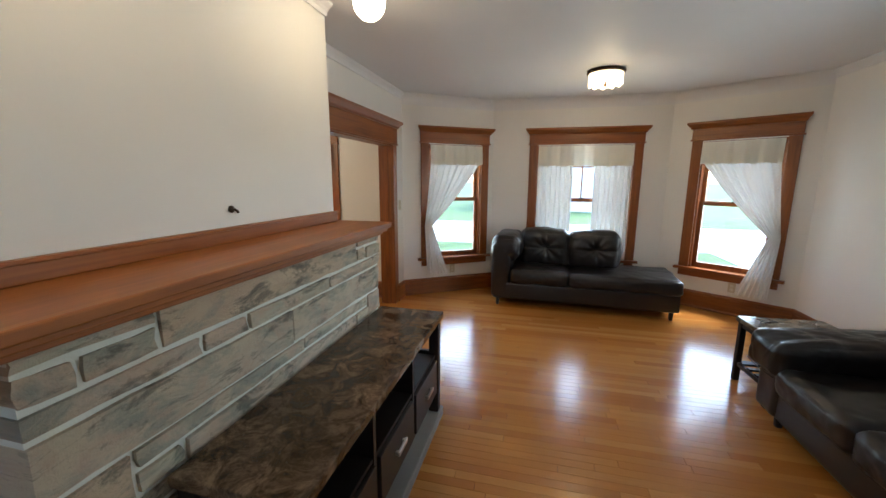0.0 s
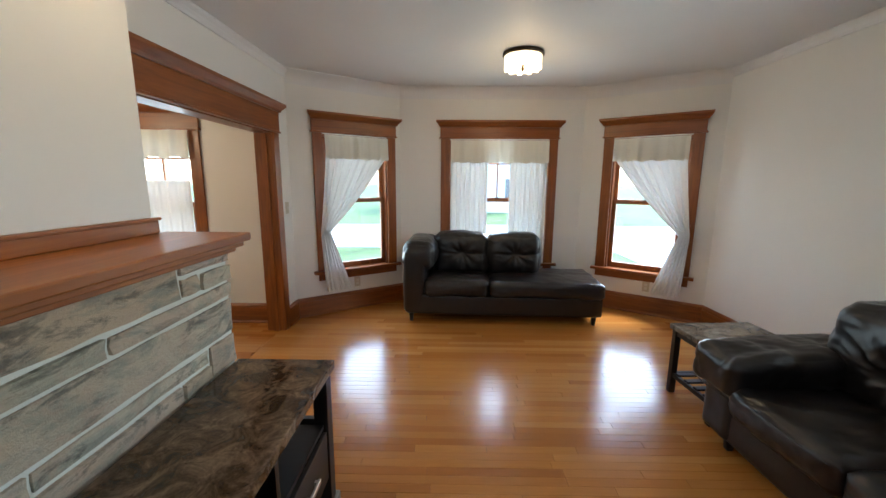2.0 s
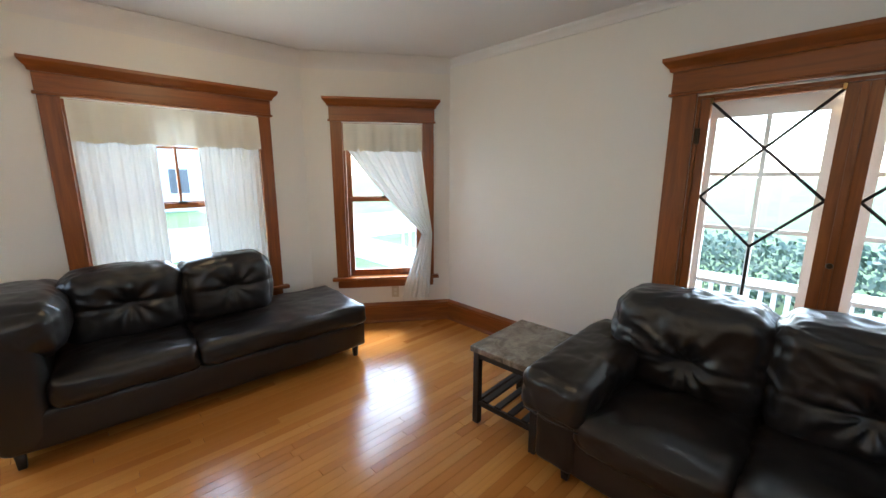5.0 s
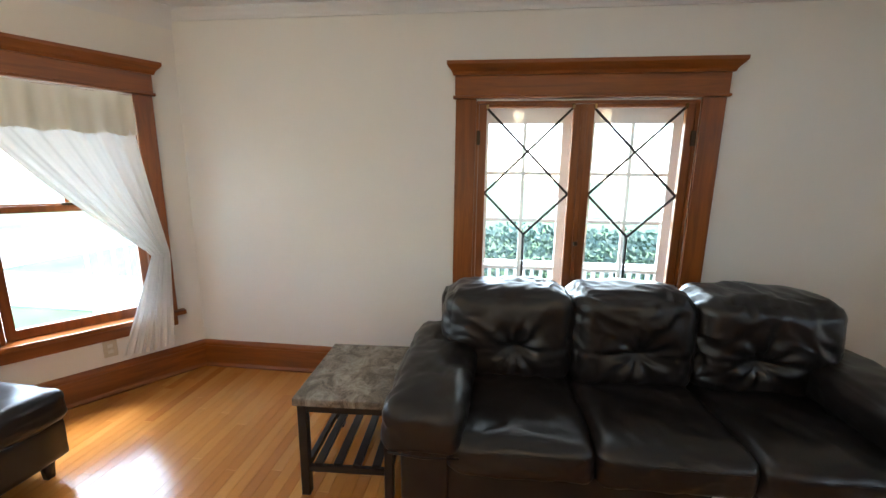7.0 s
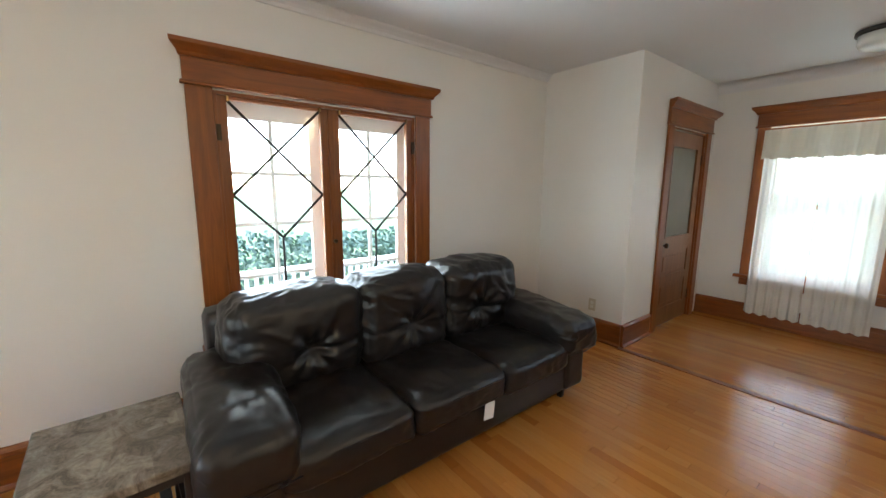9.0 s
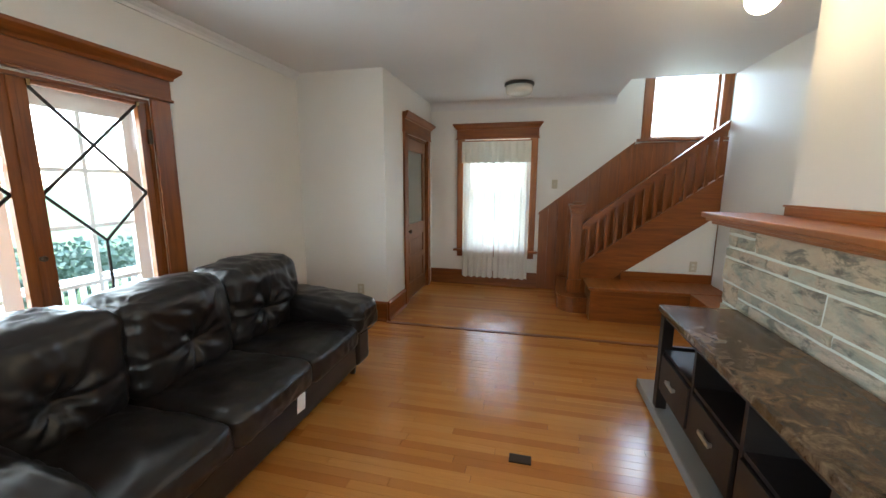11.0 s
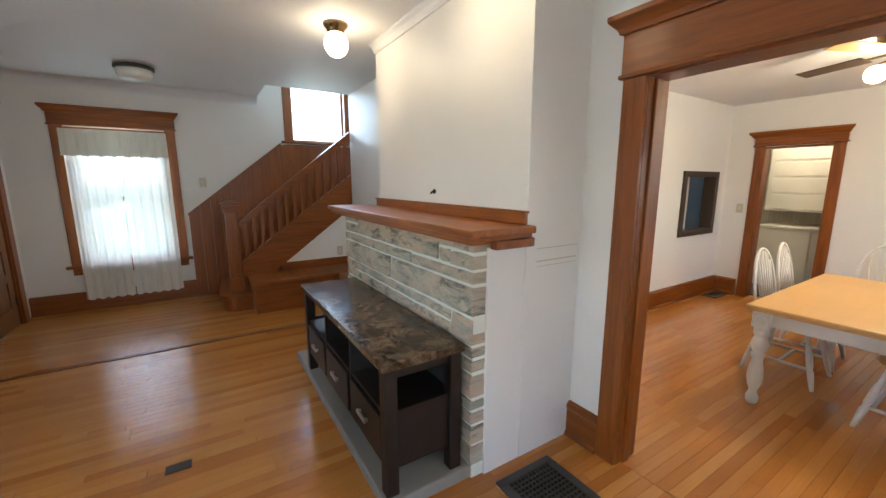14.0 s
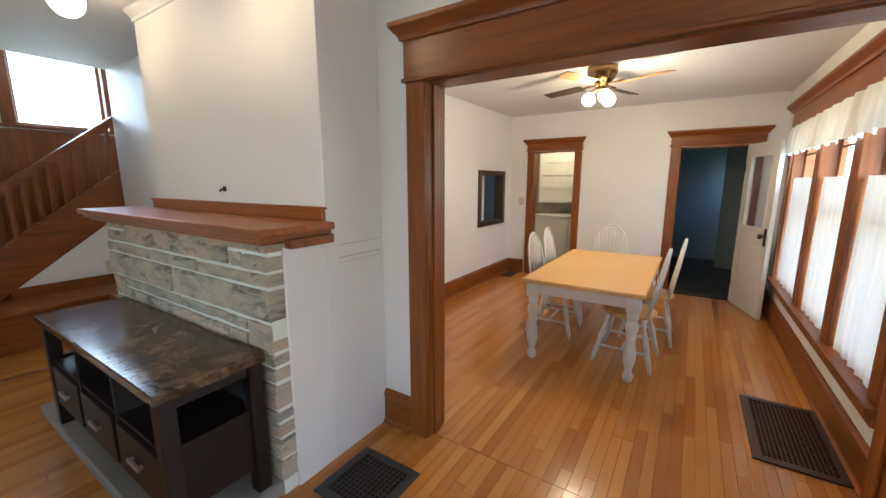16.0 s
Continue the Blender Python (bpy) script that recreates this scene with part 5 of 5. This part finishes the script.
# ---- lamps ----
def crystal_light():
    top = thing("ceiling_light", Matrix.Translation((0.81, 6.93, CEIL)), "lit flush ceiling light with crystal drops and bronze rim", "lamp")
    part("rim", lathe([(0.15, 0), (0.17, -0.004), (0.172, -0.022), (0.155, -0.03)][::-1], 32), M_BRONZE, top, "dark bronze rim")
    n = 22
    for i in range(n):
        a = 6.2832 * i / n
        part("crystal_drop", box(-0.019, 0.019, -0.004, 0.004, -0.14 + 0.012 * (i % 2), -0.028, bevel=0.003, m=pose(0, 0, 0, 0, 0, math.degrees(a)) @ Matrix.Translation((0, 0.15, 0))), M_CRYSTAL, top, "glowing crystal drop")
    part("diffuser", lathe([(0.004, -0.10), (0.09, -0.098), (0.115, -0.085), (0.115, -0.03)], 24), M_CRYSTAL, top)
    part("finial", lathe([(0.003, -0.15), (0.012, -0.14), (0.016, -0.125), (0.008, -0.11), (0.02, -0.10)], 14), M_BRONZE, top, "small bronze finial")


crystal_light()
bulb((0.81, 6.93, CEIL - 0.20), 0.75, 0.09, (1.0, 0.68, 0.36))


def globe_light():
    top = thing("globe_ceiling_light", Matrix.Translation((-0.63, 3.55, CEIL)), "lit opal glass globe on a small brass ceiling base", "lamp", "globe lamps before the chimney breast")
    part("base", lathe([(0.085, 0), (0.085, -0.012), (0.07, -0.03), (0.058, -0.045), (0.058, -0.065)][::-1], 24), M_BRASS, top, "aged brass base")
    prof = [(0.082 * math.sin(a), -0.13 - 0.088 * math.cos(a)) for a in [math.pi * k / 14 for k in range(1, 13)]]
    part("globe", lathe(prof, 24), M_GLOBE, top, "glowing opal glass globe")
    return top


copy_thing(globe_light(), Matrix.Translation((-0.63, 4.82, CEIL)))
for y in (3.55, 4.82):
    bulb((-0.63, y, CEIL - 0.31), 0.22, 0.08, (1.0, 0.68, 0.36))


def hall_light():
    top = thing("hall_ceiling_light", Matrix.Translation((0.70, 1.55, CEIL)), "unlit flush ceiling light with dark rim and glass bowl", "lamp")
    part("rim", lathe([(0.14, 0), (0.16, -0.005), (0.162, -0.028), (0.15, -0.036)][::-1], 28), M_IRON, top, "dark metal rim")
    part("bowl", lathe([(0.145, -0.034), (0.145, -0.085), (0.13, -0.115), (0.09, -0.13), (0.004, -0.134)][::-1], 28), M_FROST, top, "ribbed frosted glass bowl")


hall_light()


def ceiling_fan():
    top = thing("ceiling_fan", Matrix.Translation((-3.46, 5.765, DIN_CEIL)), "brass ceiling fan with four wooden blades and two lit lamps", "fan")
    part("motor", lathe([(0.12, 0), (0.125, -0.03), (0.12, -0.06), (0.10, -0.10), (0.075, -0.125), (0.05, -0.14), (0.05, -0.165)][::-1], 28), M_BRASS, top, "polished brass motor housing")
    for i in range(4):
        r = pose(0, 0, 0, 0, 0, -8 + 90 * i - 14)
        # Lit blades get light wood, shaded ones dark wood: shading set by material
        blade = part("blade", box(-0.055, 0.055, 0.16, 0.56, -0.154, -0.147, bevel=0.003, m=r @ pose(0, 0, 0, 0, 10, 0)), M_TABLETOP if i in (0, 3) else M_DARKFRAME, top)
        part("blade_arm", box(-0.015, 0.015, 0.06, 0.20, -0.146, -0.138, m=r), M_BRASS, blade, "brass blade arm")
    part("light_kit", lathe([(0.02, -0.20), (0.045, -0.19), (0.05, -0.165)], 20), M_BRASS, top)
    for i in range(3):
        a = radians(30 + 120 * i)
        x, y = 0.10 * math.cos(a), 0.10 * math.sin(a)
        prof = [(0.055 * math.sin(b), -0.055 * math.cos(b)) for b in [math.pi * k / 10 for k in range(1, 10)]]
        part("lamp_globe", lathe(prof, 16, Matrix.Translation((x, y, -0.255))), M_GLOBE, top, "glowing glass lamp")
        part("lamp_arm", rod((x * 0.3, y * 0.3, -0.18), (x, y, -0.205), 0.012), M_BRASS, top)


ceiling_fan()
bulb((-3.46, 5.765, DIN_CEIL - 0.36), 3.8, 0.08)


# ---- small fixtures ----
def floor_grille(name, x0, x1, y0, y1, nx, ny, material, label, group=""):
    top = thing(name, Matrix.Translation(((x0 + x1) / 2, (y0 + y1) / 2, 0)), label, "floor vent", group)
    hx, hy = (x1 - x0) / 2, (y1 - y0) / 2
    f = bmesh.new()
    b = 0.045
    add_box(f, -hx, hx, -hy, -hy + b, 0, 0.012, bevel=0.004), add_box(f, -hx, hx, hy - b, hy, 0, 0.012, bevel=0.004)
    add_box(f, -hx, -hx + b, -hy + b, hy - b, 0, 0.0115), add_box(f, hx - b, hx, -hy + b, hy - b, 0, 0.0115)
    part("frame", f, material, top)
    # No hole here: a flat black sheet gives the darkness under the bars
    part("duct", box(-hx + b, hx - b, -hy + b, hy - b, 0.0005, 0.0025), M_BLACK, top, "thin black sheet for the darkness below the grille")
    for i in range(1, nx):
        x = -hx + b + (2 * hx - 2 * b) * i / nx
        part("bar", box(x - 0.003, x + 0.003, -hy + b, hy - b, 0.003, 0.009), material, top)
    for i in range(1, ny):
        y = -hy + b + (2 * hy - 2 * b) * i / ny
        part("cross_bar", box(-hx + b, hx - b, y - 0.003, y + 0.003, 0.003, 0.0095), material, top)


floor_grille("floor_register", -1.165, -0.81, 5.15, 5.51, 11, 11, M_IRON, "square black cast-iron floor register by the doorway")
floor_grille("floor_return_grille", -2.92, -2.20, 6.90, 7.29, 26, 14, M_IRONRUST, "large brown metal floor grille under the dining windows")
floor_grille("floor_vent", -5.42, -5.10, 4.14, 4.30, 10, 4, M_IRON, "dark metal floor vent in the dining corner")
single("floor_outlet", box(0.44, 0.555, 4.17, 4.235, 0, 0.008, bevel=0.003), M_BRONZE, "small dark metal floor outlet cover", "outlet")


def wall_plate(m, label, category, kind="outlet"):
    top = thing("wall_plate", m, label, category)
    part("plate", box(-0.036, 0.036, -0.006, 0, -0.058, 0.058, bevel=0.003), M_PLATE, top)
    if kind == "outlet":
        for z in (-0.02, 0.02):
            part("socket", box(-0.014, 0.014, -0.009, -0.006, z - 0.013, z + 0.013, bevel=0.003), M_OLDWHITE, top)
    else:
        part("toggle", box(-0.006, 0.006, -0.016, -0.006, -0.012, 0.012, bevel=0.002), M_OLDWHITE, top)


def on_wall(p0, p1, centre, z):
    return wall_spot(p0, p1, centre) @ Matrix.Translation((0, 0, z))


OUT = "ivory wall outlet above the baseboard"
wall_plate(on_wall(A, B, (-0.84, 7.81), 0.315), OUT, "outlet")
wall_plate(on_wall(C, D, (2.42, 7.70), 0.32), OUT, "outlet")
wall_plate(on_wall(E1, (NOOK_X, NOOK_Y), (2.24, NOOK_Y), 0.33), OUT, "outlet")
wall_plate(on_wall(H0, H1, (0.235, HALL_Y), 1.44), "double light switch plate beside the stairs", "switch", "switch")
wall_plate(on_wall(O0, O1, (BACK, 7.33), 1.20), "double light switch plate beside the doorway", "switch", "switch")
wall_plate(on_wall(DW0, DW1, (DIN_X, 4.28), 1.12), "white light switch plate beside the pantry doorway", "switch", "switch")
wall_plate(Matrix.Translation((-1.23, 1.427, 0.55)) @ pose(0, 0, 0, 0, 0, 180), "ivory wall outlet under the stairs", "outlet")
hook = thing("wall_hook", Matrix.Translation((-1.03, 4.22, 1.385)), "small dark metal hook on the chimney breast", "hook")
part("rose", lathe([(0.016, 0), (0.016, 0.006), (0.009, 0.012)], 14, pose(0, 0, 0, 0, 90, 0)), M_BRONZE, hook)
part("arm", add_tube(bmesh.new(), [(0.008, 0, 0), (0.02, 0.002, -0.001), (0.03, 0.004, -0.008), (0.033, 0.005, -0.016)], 0.006), M_BRONZE, hook)


def pass_through():
    m = along((-1.56, DIN_S), (DIN_X, DIN_S)) @ Matrix.Translation((-1.56 + 4.85, 0, 0))
    top = thing("pass_through", m, "framed pass-through opening in the dining wall", "opening", kind="structure")
    for x0, x1, z0, z1 in ((-0.42, -0.345, 0.80, 1.57), (0.345, 0.42, 0.80, 1.57), (-0.345, 0.345, 1.505, 1.57), (-0.345, 0.345, 0.80, 0.865)):
        part("frame", box(x0, x1, -0.022, 0.12, z0, z1, bevel=0.003), M_DARKFRAME, top)
    part("shutter", box(-0.06, 0.16, 0.20, 0.22, 0.8, 1.6), M_TRIMW, top, "white shutter board")


pass_through()


def pantry_cabinet():
    top = thing("pantry_cabinet", Matrix.Translation((-6.62, 4.75, 0)), "cream built-in pantry cabinet with drawers and upper doors", "cabinet")
    part("base", box(-0.28, 0.22, -0.55, 0.62, 0, 0.82), M_OLDWHITE, top)
    part("counter", box(-0.28, 0.25, -0.57, 0.64, 0.82, 0.85, bevel=0.004), M_OLDWHITE, top)
    for i in range(4):
        z = 0.08 + i * 0.185
        d = part("drawer", box(0.22, 0.236, 0.05, 0.55, z, z + 0.165, bevel=0.003), M_OLDWHITE, top)
        part("handle", box(0.236, 0.25, 0.24, 0.36, z + 0.075, z + 0.09), M_BRONZE, d, "dark bin pull")
    part("door", box(0.22, 0.236, -0.5, 0.02, 0.08, 0.80, bevel=0.003), M_OLDWHITE, top)
    up = part("upper_cabinet", box(-0.28, 0.08, -0.55, 0.22, 1.05, 2.2), M_OLDWHITE, top)
    for i in range(5):
        part("panel", box(0.08, 0.092, -0.5, 0.18, 1.08 + i * 0.22, 1.27 + i * 0.22, bevel=0.004), M_OLDWHITE, up)
    single("microwave_oven", box(-6.7, -6.42, 4.98, 5.32, 0.85, 1.06, bevel=0.006), M_ESPRESSO, "small black box appliance on the pantry counter", "appliance")


pantry_cabinet()
pl = thing("pantry_ceiling_light", Matrix.Translation((-6.1, 4.7, 2.4)), "small lit opal ceiling light in the pantry", "lamp")
part("base", lathe([(0.06, -0.03), (0.07, -0.012), (0.07, 0)], 20), M_BRASS, pl)
part("globe", lathe([(0.02, -0.12), (0.055, -0.10), (0.065, -0.07), (0.05, -0.03)], 20), M_GLOBE, pl, "glowing opal glass")
bulb((-6.1, 4.7, 2.2), 1.8, 0.06)
for z, a in ((1.12, 0.004), (1.055, 0.006), (1.03, 0.003)):
    single("wall_scuff", box(-1.40, -1.10, 5.0752, 5.0758, z, z + a), M_PLATE, "faint grey scuff line on the white chimney side", "scuff mark", "scuff marks")
hd = thing("back_hall_door", Matrix.Translation((-7.5, 6.9, 0)) @ pose(0, 0, 0, 0, 0, 60), "half-open pale door with a diamond window, colour darkened for the dim hall", "door", kind="structure")
# The leaf takes the same shade-darkened wall colour
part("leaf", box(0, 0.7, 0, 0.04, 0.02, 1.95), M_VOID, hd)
part("diamond_light", box(-0.08, 0.08, -0.006, 0.046, -0.08, 0.08, m=Matrix.Translation((0.35, 0, 1.45)) @ Matrix.Diagonal((0.8, 1, 1.3, 1)) @ pose(0, 0, 0, 0, 45, 0)), M_DIMGLASS, hd)
single("door_threshold", box(DIN_X - 0.15, DIN_X + 0.05, 6.32, 7.04, -0.012, 0.012, bevel=0.004), M_IRON, "dark worn threshold at the back hall doorway", "threshold")
single("floor_strip", box(-0.75, 1.94, 2.42, 2.475, -0.01, 0.006, bevel=0.003), WOOD[0], "dark wooden strip across the floor at the hall", "threshold")

# ---- outdoors ----
single("ground", box(-300, 300, -300, 300, -0.75, -0.6), M_GRASS, "mown green lawn around the house", "ground", kind="structure")
single("road", box(-80, 80, 15.5, 22, -0.6, -0.585), M_ROAD, "pale concrete street beyond the lawn", "road", kind="structure")
single("pavement", box(5.2, 7.0, -40, 40, -0.6, -0.58), M_ROAD, "pale concrete walk beside the porch", "pavement", kind="structure")


def porch():
    top = thing("porch", Matrix.Identity(4), "white porch with railing along the east side", "porch")
    part("deck", box(3.07, 4.9, 1.5, 7.2, -0.6, -0.3), M_ROAD, top)
    part("roof", box(3.07, 5.1, 1.2, 7.4, 2.35, 2.5), M_SIDING, top)
    for y in (1.6, 7.1):
        part("post", box(4.75, 4.87, y - 0.06, y + 0.06, -0.3, 2.35), M_SIDING, top)
    part("top_rail", box(4.76, 4.86, 1.6, 7.1, 0.45, 0.51), M_SIDING, top)
    part("bottom_rail", box(4.78, 4.84, 1.6, 7.1, -0.17, -0.12), M_SIDING, top)
    y = 1.7
    while y < 7.05:
        part("baluster", box(4.795, 4.83, y - 0.018, y + 0.018, -0.12, 0.45), M_SIDING, top)
        y += 0.10


porch()


def steps_rail():
    top = thing("stair_railing", Matrix.Translation((4.6, 10.4, -0.6)) @ pose(0, 0, 0, 0, 0, -60), "white wooden porch stair railing outside", "railing")
    for i in range(12):
        z = 1.0 + 0.42 * (1 - i / 11)
        part("baluster", box(i * 0.14, i * 0.14 + 0.035, 0, 0.035, 0.0, z), M_SIDING, top)
    bm = bmesh.new()
    add_rod(bm, (-0.05, 0.018, 1.45), (1.62, 0.018, 1.0), 0.035, 6)
    part("top_rail", bm, M_SIDING, top)


steps_rail()


def foliage(name, centre, size, count, leaf, seed, label, category, trunk=0.0):
    rng = random.Random(seed)
    top = thing(name, Matrix.Translation(centre), label, category)
    verts, faces = [], []
    for _ in range(count):
        d = Vector((rng.gauss(0, 1), rng.gauss(0, 1), rng.gauss(0, 1))).normalized()
        r = rng.uniform(0.55, 1.0) * (1 + 0.25 * noise.noise(d * 2.5 + Vector((seed, 0, 0))))
        p = Vector((d.x * size[0] * r, d.y * size[1] * r, trunk + size[2] * (1 + d.z * r)))
        a = Vector((rng.gauss(0, 1), rng.gauss(0, 1), rng.gauss(0, 1))).normalized() * leaf
        b = a.orthogonal().normalized() * leaf * 0.6
        n = len(verts)
        verts += [p - a, p + b, p + a, p - b]
        faces.append((n, n + 1, n + 2, n + 3))
    me = bpy.data.meshes.new("crown")
    me.from_pydata([tuple(v) for v in verts], [], faces)
    me.materials.append(M_LEAF)
    ob = new("crown", me)
    ob.parent = top
    if trunk:
        bm = bmesh.new()
        add_rod(bm, (0, 0, 0), (0, 0, trunk + size[2]), 0.22, 10, 0.08)
        for i in range(5):
            a = 1.257 * i
            add_rod(bm, (0, 0, trunk * 0.9 + 0.2 * i), (size[0] * 0.6 * math.cos(a), size[1] * 0.6 * math.sin(a), trunk + size[2] * 1.1), 0.07, 6, 0.02)
        part("trunk", bm, M_BARK, top)


foliage("hedge", (8.2, 4.5, -0.6), (0.8, 7.0, 0.56), 9000, 0.06, 3, "clipped green hedge beyond the porch", "hedge")
foliage("tree", (16, 12, -0.6), (3.2, 3.2, 2.6), 9000, 0.16, 4, "leafy green tree on the lawn", "tree", 2.6)
foliage("tree", (-9, 21, -0.6), (3.4, 3.4, 2.8), 9000, 0.16, 6, "leafy green tree across the lawn", "tree", 2.4)


def far_house(x, y, w, d, h, label):
    top = thing("house", Matrix.Translation((x, y, -0.6)), label, "house")
    part("wall", box(-w / 2, w / 2, 0, d, 0, h), M_SIDING, top)
    bm = bmesh.new()
    v = [bm.verts.new(p) for p in ((-w / 2 - 0.4, -0.4, h), (w / 2 + 0.4, -0.4, h), (w / 2 + 0.4, d + 0.4, h), (-w / 2 - 0.4, d + 0.4, h), (0, -0.4, h + 2.4), (0, d + 0.4, h + 2.4))]
    for q in ((0, 1, 4), (2, 3, 5), (0, 4, 5, 3), (1, 2, 5, 4), (3, 2, 1, 0)):
        bm.faces.new([v[i] for i in q])
    part("roof", bm, M_ROOF, top)
    for i in range(3):
        for k in range(2):
            wx = -w / 2 + w * (i + 0.5) / 3
            win = part("window", box(wx - 0.55, wx + 0.55, -0.05, 0.02, 0.9 + k * 2.7, 2.4 + k * 2.7), M_TRIMW, top)
            part("pane", box(wx - 0.45, wx + 0.45, -0.06, -0.04, 1.0 + k * 2.7, 2.3 + k * 2.7), M_ROOF, win)


far_house(1.5, 30, 9, 8, 5.6, "white two-storey house across the street")

# ---- floor strips, last ----
def clip_row(poly, y):
    xs = []
    for (x0, y0), (x1, y1) in zip(poly, poly[1:] + poly[:1]):
        if (y0 <= y < y1) or (y1 <= y < y0):
            xs.append(x0 + (x1 - x0) * (y - y0) / (y1 - y0))
    return sorted(xs)


def strip_floor(parent, poly, near, seed, limit):
    """Oak strips along x; those in the near stretch are pieces, the rest one joined part."""
    rng = random.Random(seed)
    w, gap = 0.057, 0.0008
    ys = [p[1] for p in poly]
    verts, faces, count = [], [], 0
    shared = {}
    y = min(ys)

    def piece_mesh(length):
        key = round(length, 1)
        if key not in shared:
            bm = bmesh.new()
            v = [bm.verts.new(p) for p in ((0.0, 0.0006, 0), (1, 0.0006, 0), (1, w - gap - 0.0006, 0), (0.0, w - gap - 0.0006, 0), (0, 0, -0.0006), (1, 0, -0.0006), (1, w - gap, -0.0006), (0, w - gap, -0.0006), (0, 0, -0.013), (1, 0, -0.013), (1, w - gap, -0.013), (0, w - gap, -0.013))]
            for q in ((0, 1, 2, 3), (4, 5, 1, 0), (5, 6, 2, 1), (6, 7, 3, 2), (7, 4, 0, 3), (8, 9, 5, 4), (9, 10, 6, 5), (10, 11, 7, 6), (11, 8, 4, 7)):
                bm.faces.new([v[i] for i in q])
            for vv in bm.verts:
                vv.co.x *= key - 0.002
            shared[key] = mesh_of(bm, M_FLOOR, "oak_strip")
        return shared[key]

    while y < max(ys):
        row = clip_row(poly, y + w / 2)
        for x0, x1 in zip(row[::2], row[1::2]):
            x = x0 - rng.uniform(0.0, 0.5)
            while x < x1:
                length = round(rng.uniform(0.4, 1.7), 1)
                a, b = max(x, x0), min(x + length, x1)
                whole = a == x and b == x + length
                mid = Vector(((a + b) / 2, y))
                if whole and count < limit and near[0] < mid.x < near[1] and near[2] < mid.y < near[3]:
                    ob = new("oak_strip", piece_mesh(length))
                    ob.location = (x, y, 0)
                    ob.parent = parent
                    count += 1
                elif b - a > 0.02:
                    n = len(verts)
                    verts += [(a, y + 0.0005, 0), (b - 0.002, y + 0.0005, 0), (b - 0.002, y + w - gap - 0.0005, 0), (a, y + w - gap - 0.0005, 0), (a, y, -0.013), (b - 0.002, y, -0.013), (b - 0.002, y + w - gap, -0.013), (a, y + w - gap, -0.013)]
                    for q in ((0, 1, 2, 3), (4, 5, 1, 0), (5, 6, 2, 1), (6, 7, 3, 2), (7, 4, 0, 3)):
                        faces.append(tuple(n + i for i in q))
                x += length
        y += w
    me = bpy.data.meshes.new("oak_strips")
    me.from_pydata(verts, [], faces)
    me.materials.append(M_FLOOR)
    ob = new("oak_strips", me)
    ob.parent = parent
    tagged(ob, "narrow varnished oak floor strips", "", kind="stuff")


strip_floor(bpy.data.objects["floor"], [(-1.46, HALL_Y), (-1.46, 7.45), (-0.4, 8.19), (1.79, 8.19), (2.9, 7.41), (2.9, HALL_Y)], (-1.4, 2.6, 2.6, 7.6), 5, 300)
strip_floor(bpy.data.objects["floor_dining"], [(DIN_X - 0.12, DIN_S), (DIN_X - 0.12, DIN_N), (-1.462, DIN_N), (-1.462, DIN_S)], (-4.6, -1.4, 4.2, 7.35), 6, 300)
